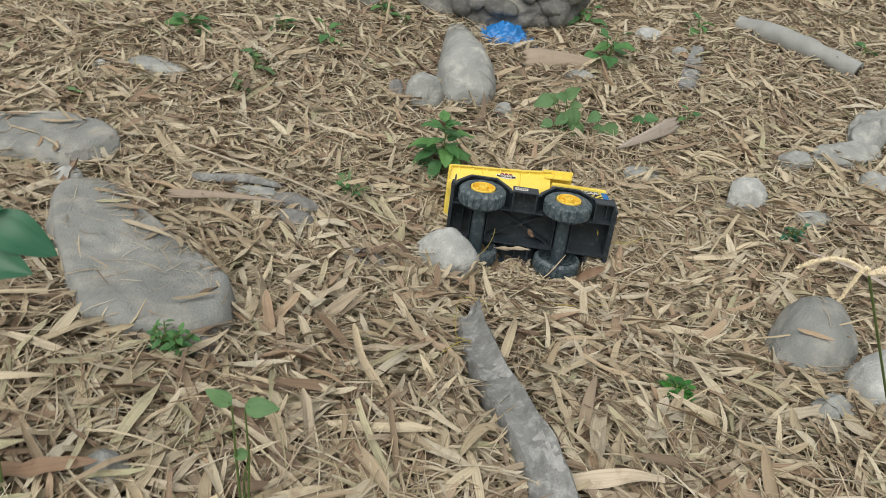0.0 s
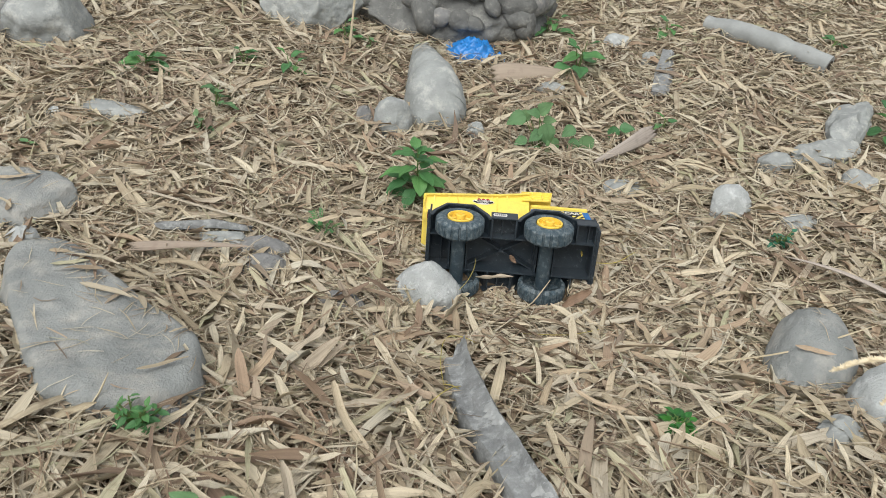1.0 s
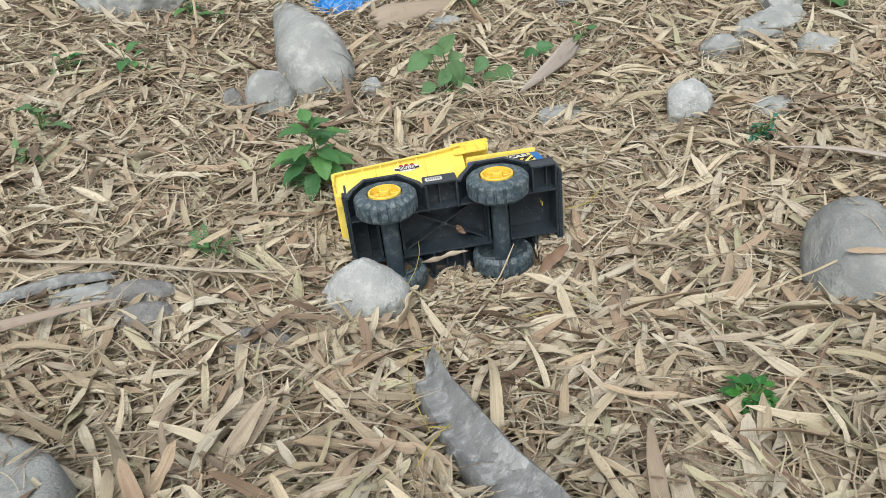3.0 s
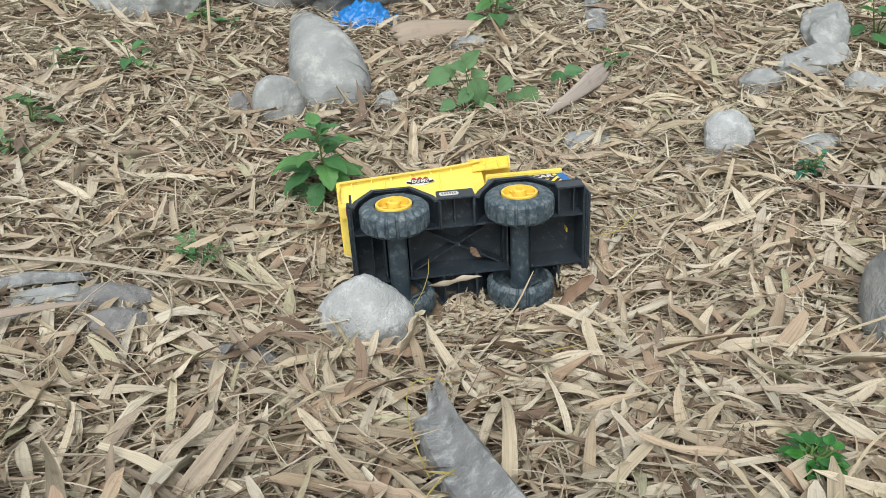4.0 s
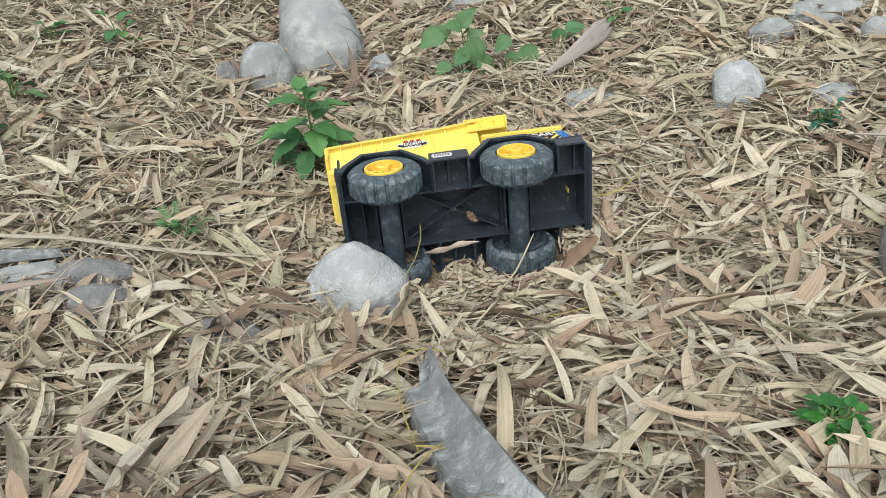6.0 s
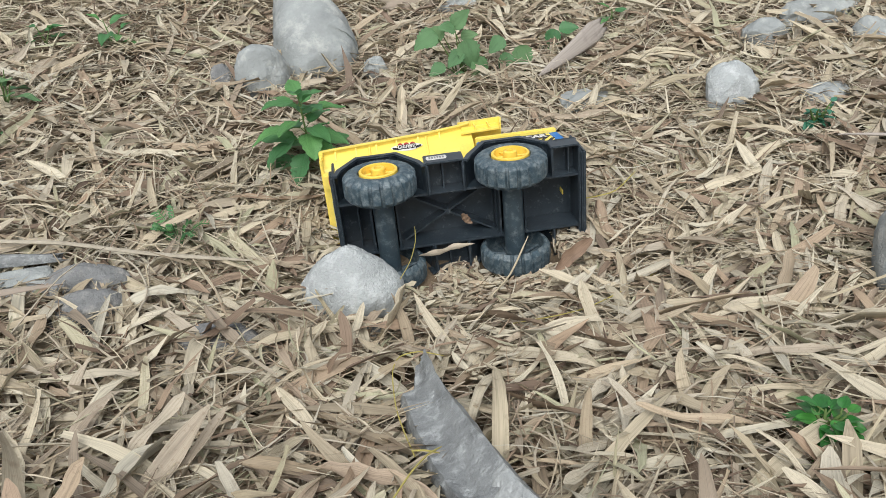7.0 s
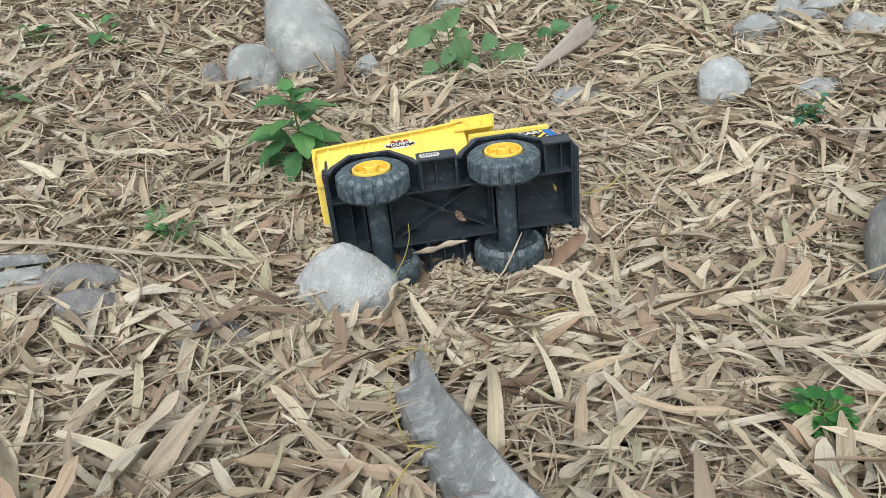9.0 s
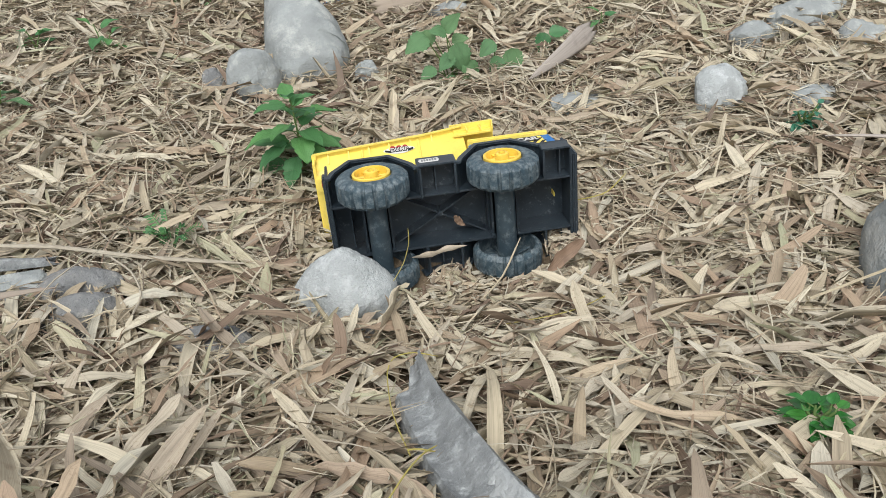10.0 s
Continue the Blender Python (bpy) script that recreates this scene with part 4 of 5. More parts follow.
def feathery(x, y, height, label, seed):
    """A seedling with finely cut fronds."""
    rng = random.Random(seed)
    root = tagged(empty("feathery_weed", pose(x, y, gz(x, y))), label, "plant")
    for k in range(8):
        yaw = k * 0.8 + rng.uniform(-0.2, 0.2)
        reach, top = height * rng.uniform(0.5, 0.9), height * rng.uniform(0.6, 1.0)
        line = [Vector((math.cos(yaw) * reach * t, math.sin(yaw) * reach * t, top * math.sin(t * 2.0) / 0.91)) for t in (0, 0.25, 0.5, 0.75, 1)]
        bm = tube(line, 0.0007, 4)
        for i in range(16):
            t = 0.25 + 0.75 * i / 16
            j = min(int(t * 4), 3)
            p = line[j].lerp(line[j + 1], t * 4 - j)
            s = 1 if i % 2 else -1
            d = Vector((-math.sin(yaw) * s + 0.5 * math.cos(yaw), math.cos(yaw) * s + 0.5 * math.sin(yaw), rng.uniform(-0.1, 0.4))).normalized()
            w = Vector((0, 0, 0.0011)) + d.cross(Vector((0, 0, 1))) * 0.0016
            q = p + d * 0.011 * (1.2 - t * 0.6)
            m = p.lerp(q, 0.5)
            bm.faces.new([bm.verts.new(c) for c in (p, m + w, q, m - w)])
        part("frond", bm, M_GREEN, root)
    return root


feathery(-0.045, 1.272, 0.044, "feathery light green seedling in dry leaves", 2)


def seed_grass():
    """A grass stalk with drooping spikes of seed."""
    root = tagged(empty("grass_stalk", pose(0.40, 0.40, gz(0.40, 0.40))), "grass stalk with drooping pale seed spikes", "grass")
    top = Vector((-0.109, -0.087, 0.508))
    part("stalk", tube([(0.20, 0.08, 0.005), (0.07, 0.01, 0.242), (-0.032, -0.048, 0.40), top], [0.0009, 0.0008, 0.0007, 0.0006], 6), M_STEM, root, smooth=60)
    rng = random.Random(8)
    for yaw, reach, fall in ((172, 0.030, 0.004), (205, 0.008, 0.016), (20, 0.026, 0.006), (330, 0.018, 0.014)):
        a = radians(yaw)
        line = [top + Vector((math.cos(a) * reach * t, math.sin(a) * reach * t * 0.5, 0.006 * math.sin(3 * t) - fall * t * t)) for t in (k / 10 for k in range(11))]
        bm = tube(line, [0.0009] * 10 + [0.0004], 5)
        for k in range(200):
            t = rng.uniform(0.08, 0.99) * 10
            p = line[int(t)].lerp(line[int(t) + 1], t - int(t))
            d = Vector((math.cos(a) * 0.9 + rng.uniform(-1, 1), math.sin(a) * 0.9 + rng.uniform(-1, 1), rng.uniform(-1, 1))).normalized() * 0.0014
            rod(p, p + d, 0.0006, 0.0002, 4, bm)
        part("seed_spike", bm, M_SEED, root)
    return root


seed_grass()


# ---- blue bag ----
def blue_bag():
    n = 34
    V, F, UV = [], [], []
    for i in range(n):
        for j in range(n):
            u, v = i / (n - 1) - 0.5, j / (n - 1) - 0.5
            edge = 1 - 0.25 * noise.noise(Vector((math.atan2(v, u) * 1.7, 2.0, 0)))
            x, y = u * 0.15 * edge, v * 0.13 * edge
            r = math.hypot(u, v) * 2
            z = 0.035 * max(0, 1 - r * r) + 0.022 * abs(noise.noise(Vector((u * 7, v * 7, 3)))) + 0.008 * noise.noise(Vector((u * 19, v * 19, 5)))
            V.append((x, y, z)), UV.append((u + 0.5, v + 0.5))
    for i in range(n - 1):
        for j in range(n - 1):
            F.append((i * n + j, (i + 1) * n + j, (i + 1) * n + j + 1, i * n + j + 1))
    ob = new("plastic_bag", quads("plastic_bag", np.array(V), np.array(F), np.array(UV), M_BAG))
    ob.matrix_world = pose(0.264, 2.222, gz(0.264, 2.222) + 0.012, 8, 0, 25)
    return tagged(ob, "crumpled bright blue plastic bag on dry leaves", "plastic bag")


blue_bag()


# ---- the toy dump truck ----
R, WB, YO, WW = 0.043, 0.156, 0.0745, 0.032
ARCH = [(-0.132, 0.044), (-0.127, 0.064), (-0.104, 0.099), (-0.053, 0.099), (-0.027, 0.060), (-0.022, 0.044)]
FRONT_ARCH = [(0.022, 0.044), (0.028, 0.060), (0.053, 0.099), (0.101, 0.099), (0.128, 0.068), (0.163, 0.070)]


def band(points, width):
    """The outline of a band under a line of (x, z), of a given width."""
    p = [Vector((x, z)) for x, z in points]
    low = []
    for i, q in enumerate(p):
        d = (p[min(i + 1, len(p) - 1)] - p[max(i - 1, 0)]).normalized()
        low.append(q + Vector((d.y, -d.x)) * width)
    return [tuple(q) for q in p] + [tuple(q) for q in low[::-1]]


def printed(text, size, m, mat, parent, name="lettering", bold=0.0, shear=0.0):
    cu = bpy.data.curves.new(name, "FONT")
    cu.body, cu.size, cu.align_x, cu.align_y, cu.offset, cu.shear, cu.extrude = text, size, "CENTER", "CENTER", bold, shear, 0.0001
    tmp = new(name, cu)
    me = bpy.data.meshes.new_from_object(tmp.evaluated_get(bpy.context.evaluated_depsgraph_get()))
    bpy.data.objects.remove(tmp)
    me.materials.clear()
    me.materials.append(mat)
    ob = new(name, me)
    ob.parent = parent
    ob.matrix_basis = parent.matrix_basis.inverted() @ m
    return ob


def flat_shape(points, m, mat, parent, name, label="", thick=0.0004):
    """A thin sticker: a polygon of (x, y) laid at the pose m."""
    bm = bmesh.new()
    top = [bm.verts.new((x, y, thick)) for x, y in points]
    low = [bm.verts.new((x, y, 0)) for x, y in points]
    bm.faces.new(top)
    n = len(points)
    for i in range(n):
        bm.faces.new((low[i], low[(i + 1) % n], top[(i + 1) % n], top[i]))
    ob = part(name, bm, mat, parent, label)
    ob.matrix_basis = parent.matrix_basis.inverted() @ m if parent.parent else m
    return ob


def wheel(x, side, root):
    """A hollow ridged tyre (open towards the axle) with a yellow hub."""
    n = 20 * 8
    prof = [(0.006, 0.0225, 0), (0.0015, 0.0245, 0), (0.0, 0.027, 0), (0.0004, 0.034, 0.25), (0.003, 0.0395, 0.8), (0.0065, R, 1), (WW * 0.5, R + 0.0006, 1), (WW - 0.0055, R, 1), (WW - 0.002, 0.0402, 0.8),
            (WW, 0.0375, 0), (WW - 0.001, 0.0355, 0), (0.013, 0.0345, 0), (0.0105, 0.028, 0), (0.0095, 0.013, 0), (0.016, 0.0105, 0), (0.016, 0.006, 0)]
    bm = bmesh.new()
    rings = []
    for k in range(n):
        a = 2 * math.pi * k / n
        ph = (k % 8) / 8
        groove = 0.0034 if ph < 0.2 else 0.0
        rings.append([bm.verts.new((x + (r - groove * t) * math.cos(a), side * (YO - y), R + (r - groove * t) * math.sin(a))) for y, r, t in prof])
    for k in range(n):
        u, v = rings[k], rings[(k + 1) % n]
        for j in range(len(prof) - 1):
            bm.faces.new((u[j], u[j + 1], v[j + 1], v[j]))
    tyre = part("wheel", bm, M_TYRE, root, "dusty black plastic wheel with ridged tread", smooth=35)
    for k in range(8):  # webs inside the hollow
        a = 2 * math.pi * (k + 0.5) / 8
        p = Vector((math.cos(a), 0, math.sin(a)))
        part("web", rod(Vector((x, side * (YO - 0.0125), R)) + p * 0.010, Vector((x, side * (YO - 0.0145), R)) + p * 0.0345, 0.0035, 0.0015, 6), M_TYRE, tyre)
    hub = [(0.0055, 0.0228), (0.0, 0.0226), (-0.0008, 0.0215), (-0.0006, 0.0196), (0.0082, 0.0186), (0.0090, 0.0105), (0.0080, 0.0088), (-0.0022, 0.0078), (-0.003, 0.0066), (-0.003, 0.0042), (0.003, 0.0036), (0.003, 0.0)]
    bm = bmesh.new()
    m = 40
    rings = [[bm.verts.new((x + r * math.cos(a), side * (YO - y), R + r * math.sin(a))) for y, r in hub] for a in (2 * math.pi * k / m for k in range(m))]
    for k in range(m):
        for j in range(len(hub) - 1):
            bm.faces.new((rings[k][j], rings[k][j + 1], rings[(k + 1) % m][j + 1], rings[(k + 1) % m][j]))
    for k in range(6):
        a = 2 * math.pi * k / 6
        p = Vector((math.cos(a), 0, math.sin(a)))
        rod(Vector((x, side * (YO - 0.0045), R)) + p * 0.0085, Vector((x, side * (YO - 0.0045), R)) + p * 0.0185, 0.0012, 0.0012, 6, bm)
    part("rim", bm, M_HUB, tyre, "yellow plastic hub with a raised boss", smooth=35)
    return tyre


def chassis(root):
    # tray between the frame rails, open below
    body = part("chassis", box(-0.130, 0.162, -0.036, 0.036, 0.084, 0.087), M_BLACK, root, "black plastic chassis, hollow underneath, dusty")
    for s in (-1, 1):
        part("frame_rail", box(-0.130, 0.162, s * 0.0355, s * 0.0325, 0.046, 0.0845, 0.0008), M_BLACK, body)
    part("rear_wall", box(-0.1325, -0.1295, -0.074, 0.074, 0.044, 0.088, 0.0008), M_BLACK, body)
    part("front_wall", box(0.1605, 0.1640, -0.070, 0.070, 0.044, 0.088, 0.001), M_BLACK, body)
    for s in (-1, 1):
        bm = bmesh.new()
        prism_y(band(ARCH, 0.0062), s * 0.0705, s * 0.0735, 0.0006, bm)
        prism_y(band(FRONT_ARCH, 0.0062), s * 0.0705, s * 0.0735, 0.0006, bm)
        strip_y([(x, z - 0.0025) for x, z in ARCH], s * 0.034, s * 0.0708, 0.0025, bm)
        strip_y([(x, z - 0.0025) for x, z in FRONT_ARCH], s * 0.034, s * 0.0708, 0.0025, bm)
        part("fender", bm, M_BLACK, body, "black faceted wheel arch")
        # step box between the wheels, open below
        bm = bmesh.new()
        box(-0.0225, 0.0225, s * 0.034, s * 0.0735, 0.0690, 0.0715, bm=bm)
        box(-0.0225, 0.0225, s * 0.0715, s * 0.0740, 0.0445, 0.0715, 0.0008, bm)
        box(-0.0235, -0.0210, s * 0.034, s * 0.0735, 0.0445, 0.0705, bm=bm)
        box(0.0210, 0.0235, s * 0.034, s * 0.0735, 0.0445, 0.0705, bm=bm)
        box(-0.003, -0.001, s * 0.034, s * 0.072, 0.055, 0.0695, bm=bm)
        part("step_box", bm, M_BLACK, body, "black open box between the wheels")
        # corner box beside the bumper, open below
        bm = bmesh.new()
        box(0.128, 0.162, s * 0.034, s * 0.0725, 0.0675, 0.070, bm=bm)
        box(0.127, 0.1625, s * 0.0710, s * 0.0735, 0.0445, 0.0705, 0.001, bm)
        box(0.128, 0.1305, s * 0.034, s * 0.0725, 0.046, 0.069, bm=bm)
        box(0.150, 0.1515, s * 0.034, s * 0.0725, 0.054, 0.069, bm=bm)
        part("corner_box", bm, M_BLACK, body, "black hollow bumper corner")
    for x in (-WB / 2, WB / 2):
        bm = rod((x, -0.058, R), (x, 0.058, R), 0.0125, n=24)
        rod((x, -0.063, R), (x, 0.063, R), 0.0045, n=10, bm=bm)
        part("axle", bm, M_AXLE, body, "dusty black axle tube", smooth=40)
        for dx in (-0.0155, 0.0155):
            bm = box(x + dx - 0.0011, x + dx + 0.0011, -0.034, 0.033, 0.046, 0.084, 0.0004)
            box(x + dx - 0.0028, x + dx + 0.0028, -0.034, 0.033, 0.066, 0.084, bm=bm)
            rod((x + dx, 0.031, 0.047), (x + dx, 0.031, 0.060), 0.0028, n=10, bm=bm)
            part("rib", bm, M_BLACK, body)
    for s in (-1, 1):
        a, b = Vector((-0.056, s * 0.032, 0.066)), Vector((0.056, -s * 0.032, 0.066))
        d = (b - a).normalized()
        nrm = Vector((-d.y, d.x, 0)) * 0.0011
        bm = bmesh.new()
        vs = [bm.verts.new(p + q + Vector((0, 0, z))) for z in (0, 0.019) for p, q in ((a, nrm), (b, nrm), (b, -nrm), (a, -nrm))]
        for f in ((0, 1, 2, 3), (4, 5, 6, 7), (0, 1, 5, 4), (1, 2, 6, 5), (2, 3, 7, 6), (3, 0, 4, 7)):
            bm.faces.new([vs[i] for i in f])
        part("cross_rib", bm, M_BLACK, body)
    part("centre_boss", rod((0, 0, 0.064), (0, 0, 0.084), 0.0035, n=12), M_BLACK, body, smooth=40)
    part("rear_rib", box(-0.110, -0.1085, -0.032, 0.028, 0.06, 0.084), M_BLACK, body)
    for y in (0.0, 0.051):
        part("cab_tab", box(0.1468, 0.1482, y - 0.004, y + 0.002, 0.072, 0.085, 0.0004), M_YELLOW, body, "yellow plastic tab of the body")
    # bumper and rear apron
    part("bumper", box(0.1635, 0.1690, -0.066, 0.066, 0.040, 0.078, 0.002), M_BLACK, body, "black front bumper")
    part("apron", box(-0.1365, -0.1325, -0.070, 0.070, 0.060, 0.072, 0.001), M_BLACK, body, "black rear bar with a printed strip")
    back = Matrix.Translation((-0.1372, 0, 0.066)) @ Matrix(((0, 0, -1, 0), (-1, 0, 0, 0), (0, 1, 0, 0), (0, 0, 0, 1)))
    printed("CONSTRUCTION", 0.0085, back, M_WHITE, body, bold=0.0002)
    for s in (-1, 1):
        for k, mt in enumerate((M_YELLOW, M_RED)):
            part("stripe", box(-0.1372, -0.1365, s * (0.045 + 0.011 * k), s * (0.053 + 0.011 * k), 0.0615, 0.0705), mt, body)
    # deck under the bed
    part("deck", box(-0.130, 0.045, -0.045, 0.045, 0.0872, 0.0925, 0.001), M_BLACK, body)
    return body


def hood(root):
    """Blue-sided engine hood with a yellow top, and its stickers."""
    pts = [(0.050, 0.1002), (0.101, 0.1002), (0.112, 0.0885), (0.1595, 0.0885), (0.1555, 0.124), (0.050, 0.124)]
    body = part("hood", prism_y(pts, -0.0635, 0.0635, 0.0015), M_BLUE, root, "blue plastic engine hood")
    bm = box(0.050, 0.1540, -0.0680, 0.0680, 0.1242, 0.1305, 0.0012)
    part("hood_top", bm, M_YELLOW, body, "yellow plastic hood top")
    part("grille", prism_y([(0.1597, 0.0890), (0.1627, 0.0890), (0.1587, 0.1235), (0.1557, 0.1235)], -0.055, 0.055, 0.0008), M_YELLOW, body, "yellow plastic grille plate")
    for s in (-1, 1):
        # x right along the truck seen from that side, y up
        m = Matrix.Translation((0.1, s * 0.0637, 0.112)) @ Matrix(((-s, 0, 0, 0), (0, 0, s, 0), (0, 1, 0, 0), (0, 0, 0, 1)))
        f = -s
        sticker = flat_shape([(f * -0.047, -0.0105), (f * 0.001, -0.0105), (f * 0.012, -0.0195), (f * 0.046, -0.0195), (f * 0.043, 0.0075), (f * -0.047, 0.0075)][::1 if f > 0 else -1], m, M_YELLOW, body, "sticker", "yellow, red and black striped sticker")
        up = m @ Matrix.Translation((0, 0, 0.0005))
        flat_shape([(f * -0.047, 0.001), (f * 0.004, 0.001), (f * 0.004, 0.007), (f * -0.047, 0.007)][::1 if f > 0 else -1], up, M_RED, sticker, "red_band")
        for k in range(7):
            x = -0.044 + k * 0.0125
            flat_shape([(f * x, -0.0095), (f * (x + 0.006), -0.0095), (f * (x + 0.013), -0.0005), (f * (x + 0.007), -0.0005)][::1 if f > 0 else -1], up, M_INK, sticker, "stripe")
        for k in range(3):
            x = 0.014 + k * 0.011
            flat_shape([(f * x, -0.0188), (f * (x + 0.005), -0.0188), (f * (x + 0.011), -0.0105), (f * (x + 0.006), -0.0105)][::1 if f > 0 else -1], up, M_INK, sticker, "stripe")
        flat_shape([(f * 0.010, -0.009), (f * 0.038, -0.009), (f * 0.038, 0.0065), (f * 0.010, 0.0065)][::1 if f > 0 else -1], up @ Matrix.Translation((0, 0, 0.0003)), M_INK, sticker, "dark_plate")
        printed("CAR", 0.0135, up @ Matrix.Translation((f * 0.024, -0.0015, 0.0009)), M_WHITE, sticker, bold=0.0006)
        printed("CONSTRUCTION\nTRUCK", 0.0030, up @ Matrix.Translation((f * -0.022, 0.0040, 0.0009)), M_WHITE, sticker)
    return body


def cab(root):
    body = part("cab", prism_y([(0.058, 0.128), (0.116, 0.128), (0.110, 0.186), (0.062, 0.186)], -0.030, 0.030, 0.002), M_YELLOW, root, "yellow plastic cab with brown windows")
    part("roof", box(0.056, 0.118, -0.034, 0.034, 0.186, 0.190, 0.0015), M_YELLOW, body)
    for s in (-1, 1):
        part("window", prism_y([(0.068, 0.150), (0.085, 0.150), (0.085, 0.178), (0.070, 0.178)], s * 0.0298, s * 0.0308), M_BROWN, body, "brown window panel")
        part("window", prism_y([(0.090, 0.150), (0.106, 0.150), (0.104, 0.178), (0.090, 0.178)], s * 0.0298, s * 0.0308), M_BROWN, body, "brown window panel")
        rail = bmesh.new()
        tube([(0.060, s * 0.058, 0.150), (0.105, s * 0.058, 0.150), (0.135, s * 0.058, 0.143)], 0.0016, 8, rail)
        for x in (0.062, 0.08, 0.098, 0.116, 0.132):
            rod((x, s * 0.058, 0.1272), (x, s * 0.058, 0.150 if x < 0.11 else 0.146), 0.0015, n=8, bm=rail)
        part("railing", rail, M_YELLOW, body, "yellow plastic hand rail", smooth=40)
    part("windscreen", box(0.1125, 0.1150, -0.022, 0.022, 0.152, 0.177), M_BROWN, body, "brown windscreen panel")
    pipe = tube([(0.055, -0.040, 0.1275), (0.055, -0.040, 0.150), (0.050, -0.040, 0.157), (0.042, -0.040, 0.158)], 0.004, 10)
    part("exhaust", pipe, M_YELLOW, body, "yellow plastic exhaust pipe", smooth=40)
    return body


def bed(root):
    """Tipper bed: flared walls with ribs, a flanged rim that climbs forward, and a guard over the cab."""
    rows = [(-0.1445, 0.0945, 0.123), (-0.125, 0.0935, 0.1265), (-0.06, 0.0935, 0.136), (-0.005, 0.0935, 0.145), (0.028, 0.0945, 0.154), (0.048, 0.110, 0.162)]

    def section(x, zf, zr, grow):
        g = grow
        return [(x, -0.0715 - g, zr), (x, -0.060 - g, zf + 0.45 * (zr - zf)), (x, -0.042 - g, zf - g), (x, 0.042 + g, zf - g), (x, 0.060 + g, zf + 0.45 * (zr - zf)), (x, 0.0715 + g, zr)]

    bm = bmesh.new()
    outer = [[bm.verts.new(p) for p in section(*r, 0.0)] for r in rows]
    inner = [[bm.verts.new(p) for p in section(r[0] + (0.002 if i == 0 else 0) - (0.003 if i == len(rows) - 1 else 0), r[1] + 0.0025, r[2], -0.0022)] for i, r in enumerate(rows)]
    for grid, flip in ((outer, False), (inner, True)):
        for u, v in zip(grid, grid[1:]):
            for k in range(5):
                f = (u[k], u[k + 1], v[k + 1], v[k])
                bm.faces.new(f[::-1] if flip else f)
    for k in (0, 5):
        for i in range(len(rows) - 1):
            bm.faces.new((outer[i][k], outer[i + 1][k], inner[i + 1][k], inner[i][k]))
    for i in (0, len(rows) - 1):
        bm.faces.new(outer[i]), bm.faces.new(inner[i])
        for k in range(5):
            bm.faces.new((outer[i][k], outer[i][k + 1], inner[i][k + 1], inner[i][k]))
        bm.faces.new((outer[i][0], inner[i][0], inner[i][5], outer[i][5]))
    body = part("bed", bm, M_YELLOW, root, "yellow plastic tipper bed, dusty")
    line = [(x, zr) for x, _, zr in rows]
    for s in (-1, 1):
        rim = bmesh.new()
        strip_y(line, s * 0.0700, s * 0.0775, 0.0022, rim)
        prism_y([(x, z + 0.002) for x, z in line] + [(x, z - 0.0035) for x, z in line[::-1]], s * 0.0766, s * 0.0780, bm=rim)
        part("rim_flange", rim, M_YELLOW, body, "yellow flanged rim")
        for x in (-0.128, -0.102, -0.076, -0.05, -0.022, 0.006):
            z = float(np.interp(x, [p for p, _ in line], [q for _, q in line]))
            bm = bmesh.new()
            vs = [bm.verts.new(p) for xx in (x - 0.0009, x + 0.0009) for p in ((xx, s * 0.0712, z), (xx, s * 0.0768, z), (xx, s * 0.0655, z - 0.011), (xx, s * 0.0640, z - 0.009))]
            for f in ((0, 1, 2, 3), (4, 5, 6, 7), (0, 1, 5, 4), (1, 2, 6, 5), (2, 3, 7, 6)):
                bm.faces.new([vs[i] for i in f])
            part("gusset", bm, M_YELLOW, body)
        for x in (-0.085, -0.012):
            zf, zr = 0.0935, float(np.interp(x, [p for p, _ in line], [q for _, q in line]))
            bm = tube([(x, s * 0.0722, zr - 0.002), (x, s * 0.0605, zf + 0.45 * (zr - zf)), (x, s * 0.0425, zf)], 0.0016, 6)
            part("wall_rib", bm, M_YELLOW, body, smooth=50)
        # guard side plate with its ribs
        bm = prism_y([(0.034, 0.143), (0.085, 0.147), (0.090, 0.171), (0.040, 0.166)], s * 0.0685, s * 0.0705)
        for x in (0.054, 0.072):
            box(x - 0.0008, x + 0.0008, s * 0.0705, s * 0.0745, 0.147, 0.169, bm=bm)
        prism_y([(0.036, 0.154), (0.086, 0.158), (0.086, 0.1597), (0.036, 0.1557)], s * 0.0705, s * 0.074, bm=bm)
        prism_y([(0.033, 0.1645), (0.090, 0.169), (0.090, 0.172), (0.033, 0.1675)], s * 0.0685, s * 0.0775, bm=bm)
        prism_y([(0.0855, 0.147), (0.0875, 0.147), (0.0915, 0.171), (0.0890, 0.171)], s * 0.0685, s * 0.0765, bm=bm)
        part("guard_side", bm, M_YELLOW, body, "ribbed yellow side of the cab guard")
        part("hinge", box(-0.1455, -0.135, s * 0.040, s * 0.058, 0.088, 0.099, 0.001), M_YELLOW, body)
        part("lug", box(-0.1480, -0.1425, s * 0.068, s * 0.0785, 0.114, 0.124, 0.0012), M_YELLOW, body)
    part("tail_lip", box(-0.1475, -0.1440, -0.074, 0.074, 0.098, 0.1235, 0.0008), M_YELLOW, body, "yellow rear lip of the bed")
    part("guard", prism_y([(0.034, 0.1645), (0.091, 0.1695), (0.091, 0.172), (0.034, 0.167)], -0.0705, 0.0705, 0.0006), M_YELLOW, body, "yellow plastic guard over the cab")
